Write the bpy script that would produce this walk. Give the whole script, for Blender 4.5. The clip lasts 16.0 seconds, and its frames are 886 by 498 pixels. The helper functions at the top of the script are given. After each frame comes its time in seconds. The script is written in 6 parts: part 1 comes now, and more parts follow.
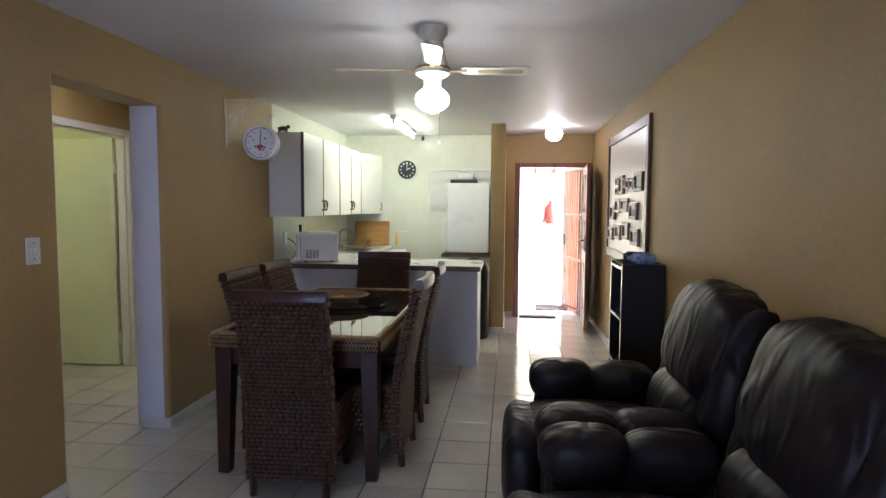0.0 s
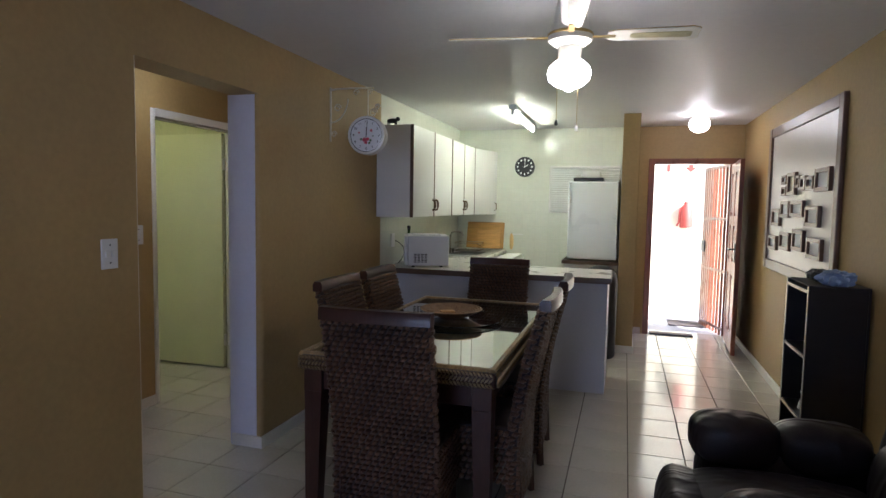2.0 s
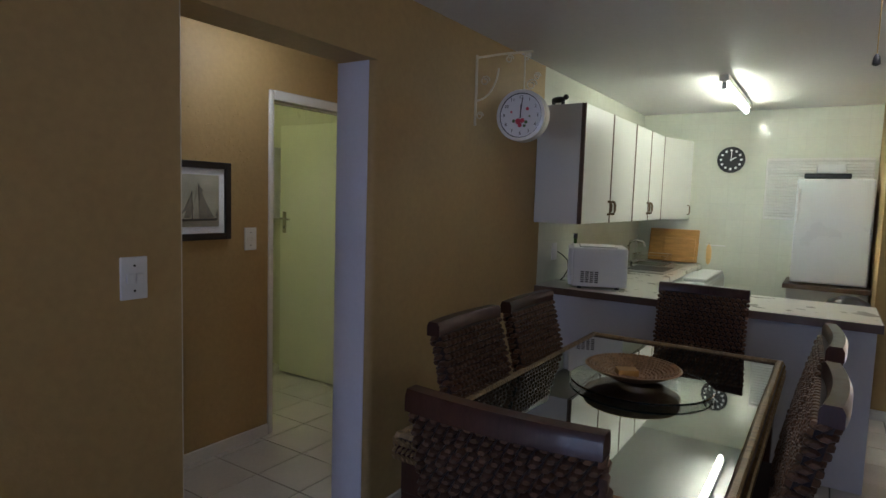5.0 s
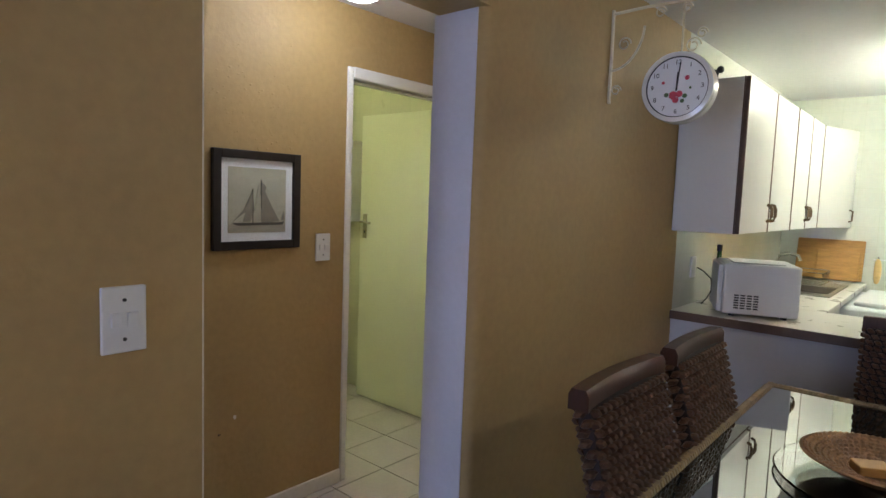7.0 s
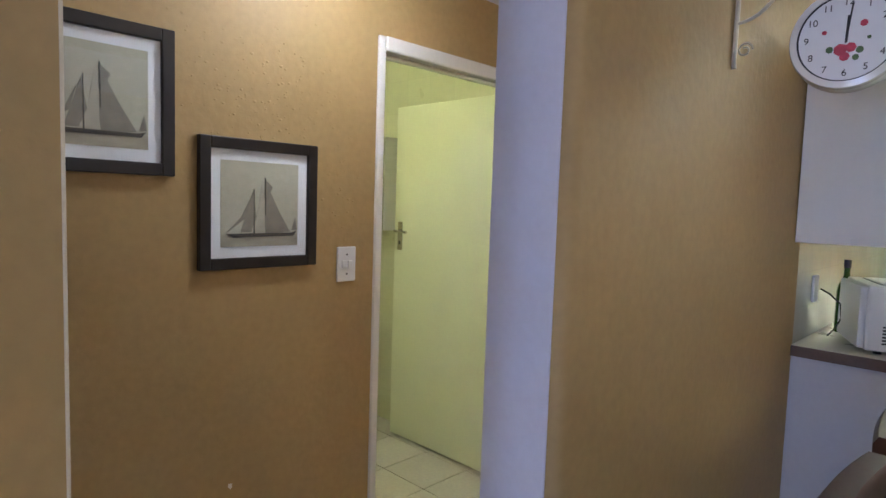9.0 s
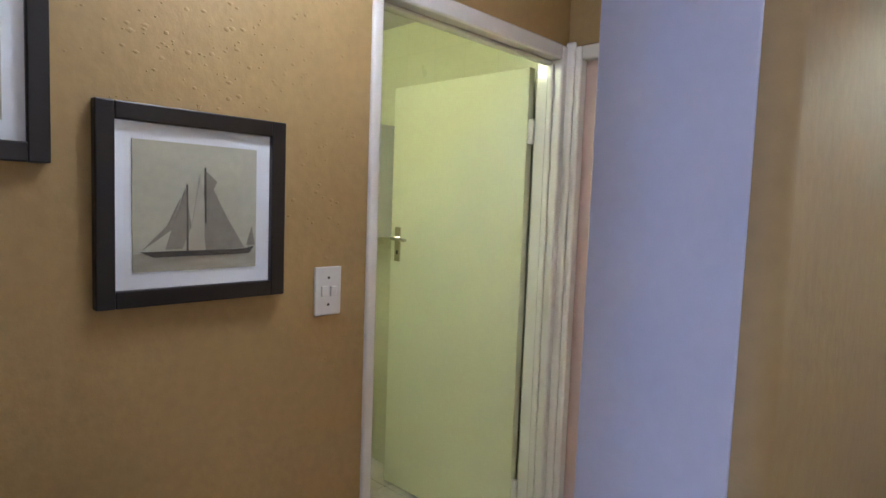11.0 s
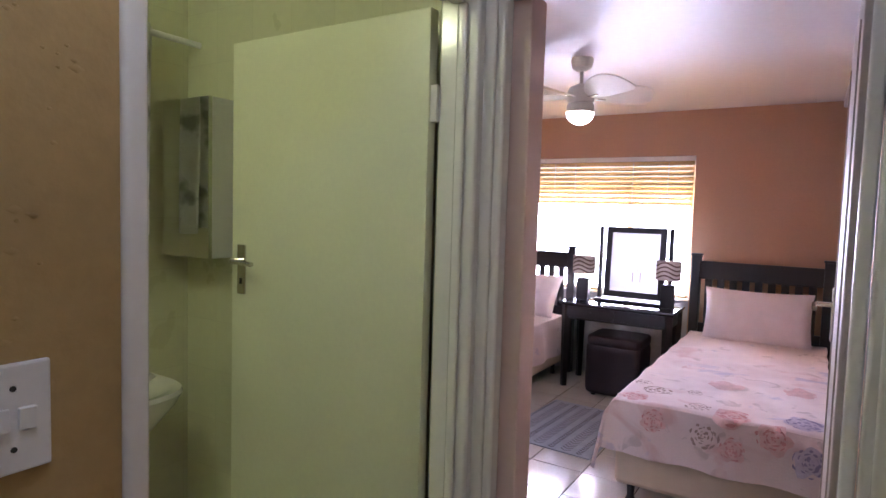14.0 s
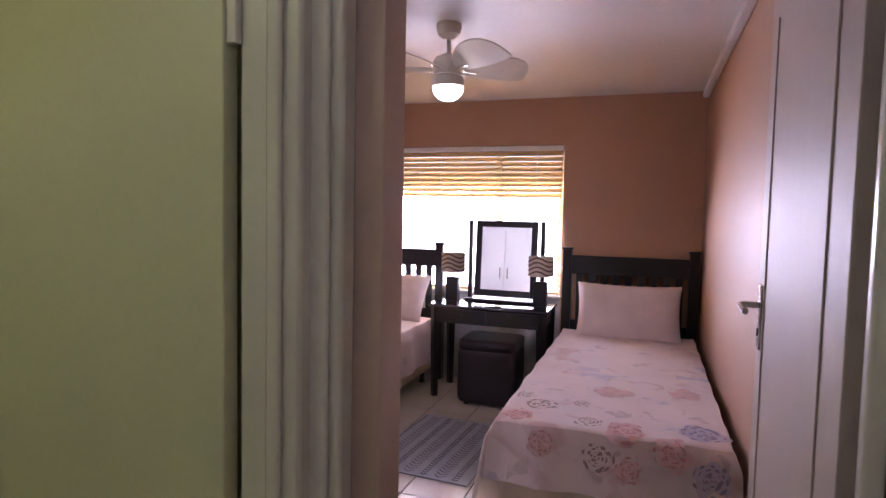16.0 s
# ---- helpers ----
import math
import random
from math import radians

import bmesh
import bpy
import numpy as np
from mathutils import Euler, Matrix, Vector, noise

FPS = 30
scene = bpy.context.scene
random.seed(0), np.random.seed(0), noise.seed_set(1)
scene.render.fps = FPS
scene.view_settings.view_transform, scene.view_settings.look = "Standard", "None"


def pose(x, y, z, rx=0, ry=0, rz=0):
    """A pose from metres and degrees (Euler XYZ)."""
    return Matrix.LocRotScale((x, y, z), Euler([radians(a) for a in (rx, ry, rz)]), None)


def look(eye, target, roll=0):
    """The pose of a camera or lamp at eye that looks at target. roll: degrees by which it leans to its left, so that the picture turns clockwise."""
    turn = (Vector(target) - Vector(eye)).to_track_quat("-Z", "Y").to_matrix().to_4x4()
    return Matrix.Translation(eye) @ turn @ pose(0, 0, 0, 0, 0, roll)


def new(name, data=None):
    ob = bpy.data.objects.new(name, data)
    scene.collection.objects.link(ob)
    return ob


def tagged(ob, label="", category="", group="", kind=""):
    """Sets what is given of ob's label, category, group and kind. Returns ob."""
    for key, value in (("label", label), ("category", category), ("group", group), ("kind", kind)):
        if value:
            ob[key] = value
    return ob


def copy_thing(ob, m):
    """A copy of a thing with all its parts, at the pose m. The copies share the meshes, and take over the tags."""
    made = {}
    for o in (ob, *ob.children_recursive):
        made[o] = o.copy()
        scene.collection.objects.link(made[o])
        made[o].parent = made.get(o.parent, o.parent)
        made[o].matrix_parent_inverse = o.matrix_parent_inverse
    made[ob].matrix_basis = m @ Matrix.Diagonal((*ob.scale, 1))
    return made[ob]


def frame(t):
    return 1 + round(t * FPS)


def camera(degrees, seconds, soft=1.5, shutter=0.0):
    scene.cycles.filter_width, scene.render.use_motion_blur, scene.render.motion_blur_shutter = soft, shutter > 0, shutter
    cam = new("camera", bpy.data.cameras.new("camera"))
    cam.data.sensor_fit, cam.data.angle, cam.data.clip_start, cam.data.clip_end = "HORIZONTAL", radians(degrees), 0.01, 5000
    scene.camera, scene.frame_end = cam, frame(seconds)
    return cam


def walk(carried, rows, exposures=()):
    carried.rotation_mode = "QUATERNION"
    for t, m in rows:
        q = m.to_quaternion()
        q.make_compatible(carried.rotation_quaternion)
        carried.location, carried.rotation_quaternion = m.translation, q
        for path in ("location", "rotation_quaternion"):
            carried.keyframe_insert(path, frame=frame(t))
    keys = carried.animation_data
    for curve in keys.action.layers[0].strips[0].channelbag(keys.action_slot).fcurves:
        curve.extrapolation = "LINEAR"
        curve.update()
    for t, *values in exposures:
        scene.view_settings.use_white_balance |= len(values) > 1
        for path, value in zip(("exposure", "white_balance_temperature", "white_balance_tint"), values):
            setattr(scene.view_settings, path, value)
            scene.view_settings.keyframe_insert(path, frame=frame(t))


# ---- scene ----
cam = camera(73.7, 16.0)
PATH = [
    (0, (-0.099, 0.044, 1.441), (-0.32, 2.027, 1.296), 0.4),
    (0.5, (-0.112, 0.2, 1.448), (-0.429, 2.169, 1.301), 0.6),
    (1, (-0.151, 0.329, 1.445), (-0.583, 2.276, 1.297), 0.8),
    (1.5, (-0.204, 0.476, 1.446), (-0.726, 2.4, 1.296), 0.9),
    (2, (-0.262, 0.622, 1.448), (-0.847, 2.528, 1.297), 1.0),
    (2.5, (-0.302, 0.781, 1.454), (-0.945, 2.668, 1.3), 1.2),
    (3, (-0.325, 0.965, 1.468), (-1.054, 2.821, 1.31), 1.3),
    (3.5, (-0.365, 1.112, 1.476), (-1.192, 2.926, 1.314), 1.5),
    (4, (-0.438, 1.27, 1.478), (-1.354, 3.04, 1.31), 1.7),
    (4.2, (-0.468, 1.342, 1.483), (-1.421, 3.092, 1.312), 1.7),
    (6.5, (-0.974, 1.961, 1.473), (-2.249, 3.492, 1.299), 2.1),
    (7, (-1.124, 2.084, 1.467), (-2.432, 3.587, 1.29), 2.1),
    (7.5, (-1.23, 2.192, 1.456), (-2.564, 3.672, 1.278), 2.2),
    (8, (-1.324, 2.332, 1.471), (-2.692, 3.779, 1.286), 2.2),
    (8.5, (-1.417, 2.461, 1.482), (-2.823, 3.87, 1.293), 2.2),
    (8.7, (-1.486, 2.479, 1.446), (-2.89, 3.895, 1.287), 2.0),
    (10.8, (-2.062, 2.847, 1.444), (-3.441, 4.287, 1.287), 2.0),
    (11, (-2.096, 2.9, 1.45), (-3.472, 4.343, 1.296), 2.1),
    (11.5, (-2.183, 3.012, 1.453), (-3.544, 4.469, 1.302), 2.0),
    (12, (-2.276, 3.116, 1.446), (-3.622, 4.588, 1.299), 1.9),
    (12.5, (-2.404, 3.211, 1.455), (-3.715, 4.715, 1.313), 2.1),
    (13, (-2.49, 3.29, 1.456), (-3.74, 4.845, 1.317), 2.0),
    (13.5, (-2.571, 3.396, 1.458), (-3.737, 5.015, 1.323), 1.9),
    (14, (-2.621, 3.518, 1.462), (-3.683, 5.208, 1.331), 1.7),
    (14.5, (-2.671, 3.636, 1.45), (-3.627, 5.388, 1.323), 1.5),
    (15, (-2.737, 3.755, 1.44), (-3.591, 5.56, 1.317), 1.4),
    (15.5, (-2.816, 3.886, 1.436), (-3.561, 5.738, 1.312), 1.3),
    (16, (-2.842, 4.035, 1.424), (-3.496, 5.921, 1.3), 1.2),
]
LIGHT = [(0, 2.55, 5550, 20), (1.5, 2.25, 5550, 20), (2.5, 1.97, 5500, 20), (3.5, 1.6, 5500, 20), (4.2, 1.6, 5500, 19), (6.5, 2.65, 5700, 20), (7.0, 2.85, 5700, 20), (8.5, 3.3, 5550, 21),
         (11, 3.25, 5300, 23), (12, 3.05, 5250, 23), (13, 2.7, 5300, 25), (14, 2.4, 5300, 27), (15, 1.95, 5500, 31), (16, 1.65, 5700, 33)]
walk(cam, [(t, look(eye, target, roll)) for t, eye, target, roll in PATH], LIGHT)

# ---- world, sun ----
world = bpy.data.worlds.new("world")
scene.world = world
world.use_nodes = True
wt = world.node_tree
sky = wt.nodes.new("ShaderNodeTexSky")
sky.sky_type = "NISHITA"
sky.sun_disc = False
sky.sun_elevation = radians(39)
sky.sun_rotation = radians(119)
wt.links.new(sky.outputs[0], wt.nodes["Background"].inputs[0])
wt.nodes["Background"].inputs[1].default_value = 0.15
sun = new("sun", bpy.data.lights.new("sun", "SUN"))
sun.data.energy, sun.data.angle, sun.data.color = 5.0, radians(0.5), (1.0, 0.95, 0.88)
sun.matrix_world = look((0, 0, 0), (-0.68, 0.38, -0.63))

# daylight standing in the lower part of the bedroom window
pane_light = new("window_daylight", bpy.data.lights.new("window_daylight", "AREA"))
pane_light.data.shape, pane_light.data.size, pane_light.data.size_y = "RECTANGLE", 1.46, 0.92
pane_light.data.energy, pane_light.data.color = 47, (0.97, 0.93, 1.0)
pane_light.matrix_world = pose(-4.26, 9.03, 1.2, -90, 0, 0)

# cool daylight standing in the glazed door behind the lounge
rear_light = new("rear_daylight", bpy.data.lights.new("rear_daylight", "AREA"))
rear_light.data.shape, rear_light.data.size, rear_light.data.size_y = "RECTANGLE", 0.97, 1.90
rear_light.data.energy, rear_light.data.color = 5.5, (0.46, 0.62, 1.0)
rear_light.matrix_world = pose(-1.06, -2.66, 1.0, 90, 0, 0)

# lamps
L_FAN, L_TUBE, L_ENTRY, L_PASSAGE, L_BATH, L_BED = 7.2, 14, 5.2, 4.6, 7.0, 3.4


# ---- materials ----
def nodes_of(m):
    m.use_nodes = True
    return m.node_tree.nodes, m.node_tree.links


def mat(name, color, rough=0.5, vary=0.12, scale=6.0, fine=80.0, bump=0.05, metal=0.0, coat=0.0, stretch=(1, 1, 1), rand=0.0, dist=0.004, sheen=0.0, rv=0.1):
    """A surface with stains at a large scale, grain at a small one and a fine relief."""
    m = bpy.data.materials.new(name)
    n, l = nodes_of(m)
    b = n["Principled BSDF"]
    tc = n.new("ShaderNodeTexCoord")
    mp = n.new("ShaderNodeMapping")
    mp.inputs["Scale"].default_value = stretch
    l.new(tc.outputs["Object"], mp.inputs[0])
    big = n.new("ShaderNodeTexNoise")
    big.inputs["Scale"].default_value, big.inputs["Detail"].default_value = scale, 5
    small = n.new("ShaderNodeTexNoise")
    small.inputs["Scale"].default_value, small.inputs["Detail"].default_value = fine, 4
    l.new(mp.outputs[0], big.inputs["Vector"])
    l.new(mp.outputs[0], small.inputs["Vector"])
    mix = n.new("ShaderNodeMix")
    mix.data_type = "FLOAT"
    mix.inputs[0].default_value = 0.4
    l.new(big.outputs["Fac"], mix.inputs[2])
    l.new(small.outputs["Fac"], mix.inputs[3])
    ramp = n.new("ShaderNodeValToRGB")
    ramp.color_ramp.elements[0].position, ramp.color_ramp.elements[1].position = 0.3, 0.7
    ramp.color_ramp.elements[0].color = tuple(max(0.0, c * (1 - vary)) for c in color) + (1,)
    ramp.color_ramp.elements[1].color = tuple(min(1.0, c * (1 + vary)) for c in color) + (1,)
    l.new(mix.outputs[0], ramp.inputs[0])
    out = ramp.outputs[0]
    if rand:
        info = n.new("ShaderNodeObjectInfo")
        geo = n.new("ShaderNodeNewGeometry")
        add = n.new("ShaderNodeMath")
        add.operation = "ADD"
        l.new(info.outputs["Random"], add.inputs[0])
        l.new(geo.outputs["Random Per Island"], add.inputs[1])
        mr = n.new("ShaderNodeMapRange")
        mr.inputs["From Max"].default_value = 2
        mr.inputs["To Min"].default_value, mr.inputs["To Max"].default_value = 1 - rand, 1 + rand
        l.new(add.outputs[0], mr.inputs["Value"])
        hs = n.new("ShaderNodeHueSaturation")
        l.new(mr.outputs[0], hs.inputs["Value"])
        l.new(out, hs.inputs["Color"])
        out = hs.outputs[0]
    l.new(out, b.inputs["Base Color"])
    rr = n.new("ShaderNodeMapRange")
    rr.inputs["To Min"].default_value, rr.inputs["To Max"].default_value = max(0.0, rough - rv), min(1, rough + rv)
    l.new(big.outputs["Fac"], rr.inputs["Value"])
    l.new(rr.outputs[0], b.inputs["Roughness"])
    b.inputs["Metallic"].default_value = metal
    b.inputs["Coat Weight"].default_value = coat
    b.inputs["Sheen Weight"].default_value = sheen
    if bump:
        bp = n.new("ShaderNodeBump")
        bp.inputs["Strength"].default_value, bp.inputs["Distance"].default_value = bump, dist
        l.new(mix.outputs[0], bp.inputs["Height"])
        l.new(bp.outputs[0], b.inputs["Normal"])
    return m


def glow(name, color, strength):
    m = bpy.data.materials.new(name)
    n, l = nodes_of(m)
    b = n["Principled BSDF"]
    b.inputs["Base Color"].default_value = (0.9, 0.9, 0.88, 1)
    b.inputs["Emission Color"].default_value = (*color, 1)
    b.inputs["Emission Strength"].default_value = strength
    return m


def glass(name, color=(0.93, 0.97, 0.95), rough=0.01):
    m = bpy.data.materials.new(name)
    n, l = nodes_of(m)
    b = n["Principled BSDF"]
    b.inputs["Base Color"].default_value = (*color, 1)
    b.inputs["Transmission Weight"].default_value = 1
    b.inputs["Roughness"].default_value = rough
    b.inputs["IOR"].default_value = 1.48
    return m


def tile_wall(name, color, size, rough=0.12):
    """Glazed wall tiles: thin recessed joints, a slight wave in the glaze."""
    m = mat(name, color, rough, 0.05, 2.0, 30, 0.06, coat=0.4)
    n, l = nodes_of(m)
    b = n["Principled BSDF"]
    src = b.inputs["Base Color"].links[0].from_socket
    tc = n.new("ShaderNodeTexCoord")
    sep = n.new("ShaderNodeSeparateXYZ")
    l.new(tc.outputs["Object"], sep.inputs[0])
    add = n.new("ShaderNodeMath")
    l.new(sep.outputs[0], add.inputs[0])
    l.new(sep.outputs[1], add.inputs[1])
    com = n.new("ShaderNodeCombineXYZ")
    l.new(add.outputs[0], com.inputs[0])
    l.new(sep.outputs[2], com.inputs[1])
    br = n.new("ShaderNodeTexBrick")
    br.offset = 0.0
    br.inputs["Scale"].default_value = 1
    br.inputs["Mortar Size"].default_value = 0.0018
    br.inputs["Brick Width"].default_value = size
    br.inputs["Row Height"].default_value = size
    br.inputs["Color1"].default_value = (1, 1, 1, 1)
    br.inputs["Color2"].default_value = (0.96, 0.96, 0.96, 1)
    br.inputs["Mortar"].default_value = (0.92, 0.92, 0.90, 1)
    l.new(com.outputs[0], br.inputs["Vector"])
    mul = n.new("ShaderNodeMix")
    mul.data_type, mul.blend_type = "RGBA", "MULTIPLY"
    mul.inputs[0].default_value = 1
    l.new(src, mul.inputs[6])
    l.new(br.outputs[0], mul.inputs[7])
    l.new(mul.outputs[2], b.inputs["Base Color"])
    return m


OCHRE = mat("ochre_wall_paint", (0.41, 0.283, 0.112), 0.58, 0.12, 1.6, 38, 0.42, dist=0.009)
PEACH = mat("peach_wall_paint", (0.46, 0.27, 0.16), 0.5, 0.06, 1.5, 50, 0.25, dist=0.006)
# paler copy of the peach paint: light on the lining is put into it
LIT_PEACH = mat("lit_peach_lining_paint", (0.66, 0.50, 0.45), 0.4, 0.05, 3, 60, 0.15)
WHITE_PAINT = mat("white_wall_paint", (0.70, 0.71, 0.82), 0.5, 0.05, 3, 60, 0.25, dist=0.005)
CEIL = mat("ceiling_paint", (0.70, 0.69, 0.70), 0.48, 0.05, 1.2, 30, 0.12)
KTILE = tile_wall("kitchen_wall_tiles", (0.74, 0.76, 0.66), 0.15, 0.2)
BTILE = tile_wall("bathroom_wall_tiles", (0.65, 0.66, 0.45), 0.2, 0.3)
GLOSS_WHITE = mat("gloss_white_enamel", (0.78, 0.77, 0.74), 0.22, 0.04, 4, 60, 0.05, coat=0.3)
CREAM_DOOR = mat("cream_door_enamel", (0.72, 0.74, 0.55), 0.35, 0.04, 3, 70, 0.08)
TILE = mat("glazed_floor_tile", (0.58, 0.55, 0.48), 0.13, 0.10, 3, 55, 0.03, rand=0.06)
GROUT = mat("dark_grout", (0.10, 0.085, 0.07), 0.9, 0.3, 8, 120, 0.3)
BASEB = mat("white_skirting", (0.74, 0.71, 0.66), 0.4, 0.08, 5, 60, 0.06)
DARK_WOOD = mat("dark_stained_wood", (0.052, 0.020, 0.013), 0.34, 0.35, 4, 30, 0.05, coat=0.12, stretch=(6, 6, 1))
BLACK_WOOD = mat("black_brown_wood", (0.010, 0.008, 0.009), 0.38, 0.3, 5, 40, 0.05, coat=0.05, stretch=(1, 1, 5))
POLISHED_BLACK = mat("polished_black_brown_wood", (0.012, 0.009, 0.010), 0.12, 0.3, 5, 40, 0.03, coat=0.6, stretch=(5, 1, 1))
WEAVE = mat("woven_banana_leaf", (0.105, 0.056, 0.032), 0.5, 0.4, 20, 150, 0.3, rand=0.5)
# much darker weave colour: the shade between the knots is put into it
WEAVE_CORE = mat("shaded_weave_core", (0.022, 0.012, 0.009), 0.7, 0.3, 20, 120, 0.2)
BRAID = mat("braided_cane", (0.33, 0.22, 0.095), 0.45, 0.3, 25, 150, 0.3, rand=0.35)
BASKET = mat("basket_cane", (0.38, 0.22, 0.11), 0.5, 0.35, 25, 120, 0.3, rand=0.3)
LEATHER = mat("black_brown_leather", (0.019, 0.014, 0.014), 0.42, 0.35, 7, 130, 0.35, dist=0.003)
RED_WOOD = mat("varnished_red_wood", (0.20, 0.065, 0.03), 0.3, 0.3, 3, 35, 0.06, coat=0.3, stretch=(8, 8, 1))
FRAME_WOOD = mat("brown_frame_wood", (0.12, 0.06, 0.035), 0.35, 0.25, 4, 40, 0.08, stretch=(1, 1, 5))
LAMINATE = mat("white_laminate", (0.74, 0.74, 0.72), 0.35, 0.03, 3, 60, 0.02)
GREY_PANEL = mat("grey_white_panel", (0.52, 0.52, 0.56), 0.4, 0.05, 2, 50, 0.03)
WORKTOP = mat("speckled_worktop", (0.66, 0.64, 0.58), 0.3, 0.08, 8, 250, 0.03)
BROWN_EDGE = mat("brown_edging", (0.11, 0.065, 0.04), 0.4, 0.2, 8, 60, 0.05)
BRONZE = mat("bronze_handle", (0.16, 0.11, 0.06), 0.35, 0.3, 20, 100, 0.05, metal=0.9)
CHROME = mat("brushed_chrome", (0.62, 0.60, 0.55), 0.22, 0.1, 20, 200, 0.02, metal=1)
STEEL = mat("stainless_steel", (0.5, 0.5, 0.48), 0.3, 0.1, 10, 200, 0.03, metal=1, stretch=(1, 12, 1))
PLASTIC = mat("white_plastic", (0.76, 0.76, 0.76), 0.35, 0.03, 6, 80, 0.02)
DARK = mat("dark_plastic", (0.018, 0.018, 0.02), 0.4, 0.2, 8, 80, 0.05)
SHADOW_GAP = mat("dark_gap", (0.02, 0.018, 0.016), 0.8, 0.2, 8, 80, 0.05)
FAN_WHITE = mat("aged_white_enamel", (0.72, 0.69, 0.60), 0.35, 0.08, 8, 80, 0.05)
FAN_CANE = mat("cane_inlay", (0.40, 0.36, 0.20), 0.5, 0.25, 30, 150, 0.2)
BRASS = mat("worn_brass", (0.45, 0.32, 0.12), 0.35, 0.25, 20, 100, 0.05, metal=0.9)
FRIDGE = mat("white_fridge_enamel", (0.74, 0.77, 0.78), 0.3, 0.03, 3, 90, 0.02)
BOARD_WOOD = mat("cutting_board_wood", (0.50, 0.27, 0.075), 0.5, 0.25, 6, 40, 0.1, stretch=(1, 1, 7))
PAPER = mat("white_mount_paper", (0.78, 0.79, 0.82), 0.6, 0.02, 5, 60, 0.02)
SEPIA = mat("sepia_print_sky", (0.44, 0.42, 0.32), 0.5, 0.15, 6, 60, 0.0)
SEPIA_SEA = mat("sepia_print_sea", (0.36, 0.33, 0.25), 0.5, 0.2, 10, 80, 0.0, stretch=(1, 1, 6))
SEPIA_SAIL = mat("sepia_print_sail", (0.22, 0.205, 0.165), 0.5, 0.25, 8, 50, 0.0)
SEPIA_PALE = mat("sepia_print_pale_sail", (0.40, 0.37, 0.29), 0.5, 0.15, 8, 50, 0.0)
SEPIA_DARK = mat("sepia_print_hull", (0.07, 0.065, 0.055), 0.5, 0.2, 10, 60, 0.0)
BOARD_GREY = mat("pin_board_face", (0.66, 0.63, 0.62), 0.35, 0.05, 2, 60, 0.03)
IVORY = mat("ivory_iron_paint", (0.66, 0.60, 0.46), 0.4, 0.15, 15, 100, 0.1)
ROSE = mat("rose_print", (0.55, 0.06, 0.10), 0.5, 0.3, 40, 150, 0.0)
INK = mat("dark_ink", (0.02, 0.02, 0.02), 0.5, 0.1, 20, 100, 0.0)
LEAF = mat("leaf_print", (0.09, 0.16, 0.06), 0.5, 0.3, 40, 150, 0.0)
BOTTLE = mat("green_bottle", (0.04, 0.10, 0.02), 0.1, 0.1, 10, 80, 0.0, coat=0.5)
COTTON = mat("cream_upholstery", (0.60, 0.50, 0.38), 0.85, 0.06, 6, 250, 0.15, sheen=0.2)
PILLOWC = mat("pink_white_pillow_cotton", (0.80, 0.72, 0.74), 0.85, 0.08, 7, 200, 0.3, sheen=0.2, dist=0.008)
OTTO = mat("dark_faux_leather", (0.022, 0.013, 0.018), 0.45, 0.25, 6, 150, 0.2)
BLIND = mat("honey_wood_slat", (0.74, 0.52, 0.21), 0.45, 0.15, 4, 60, 0.05, stretch=(1, 8, 8), rand=0.1)
MIRROR = mat("mirror_silver", (0.88, 0.89, 0.88), 0.012, 0.0, 5, 60, 0.0, metal=1, rv=0.004)
BASINC = mat("glazed_basin_china", (0.74, 0.74, 0.66), 0.15, 0.03, 4, 60, 0.0, coat=0.5)
SHADE = mat("striped_shade_cloth", (0.70, 0.66, 0.58), 0.8, 0.08, 20, 200, 0.1)
SHADE_DARK = mat("brown_stripe_cloth", (0.16, 0.11, 0.08), 0.8, 0.1, 20, 200, 0.1)
FLOWER_PINK = mat("faded_pink_print", (0.58, 0.29, 0.29), 0.85, 0.25, 30, 200, 0.1)
FLOWER_BLUE = mat("faded_violet_print", (0.31, 0.28, 0.44), 0.85, 0.25, 30, 200, 0.1)
FLOWER_GREY = mat("faded_taupe_print", (0.34, 0.25, 0.23), 0.85, 0.25, 30, 200, 0.1)
UNDER_SILL = mat("rough_grey_plaster", (0.46, 0.44, 0.43), 0.6, 0.2, 9, 60, 0.9, dist=0.02)
RUGL = mat("pale_grey_rug_stitch", (0.17, 0.18, 0.21), 0.95, 0.2, 20, 260, 0.4)
FLOWER_WASH = mat("pale_rose_wash_print", (0.70, 0.50, 0.50), 0.85, 0.2, 30, 200, 0.1)
LILAC_WASH = mat("pale_lilac_wash_print", (0.60, 0.55, 0.66), 0.85, 0.2, 30, 200, 0.1)
RUGC = mat("grey_blue_rug_weave", (0.33, 0.36, 0.42), 0.95, 0.15, 12, 260, 0.5)
RUGD = mat("charcoal_rug_stitch", (0.05, 0.05, 0.06), 0.95, 0.2, 20, 260, 0.4)
OUT_WALL = mat("pale_yellow_outside_render", (0.80, 0.74, 0.52), 0.8, 0.05, 2, 40, 0.2)
CONCRETE = mat("pale_concrete", (0.55, 0.53, 0.50), 0.8, 0.12, 2, 40, 0.2)
MATC = mat("coir_doormat", (0.10, 0.08, 0.07), 0.95, 0.2, 20, 200, 0.5)
RED = mat("red_vinyl", (0.46, 0.07, 0.045), 0.5, 0.1, 10, 80, 0.05)
BLUE = mat("pale_blue_plastic", (0.20, 0.28, 0.46), 0.35, 0.1, 10, 80, 0.05)
SOIL = mat("sunlit_ground", (0.42, 0.38, 0.30), 0.95, 0.2, 0.6, 20, 0.3)
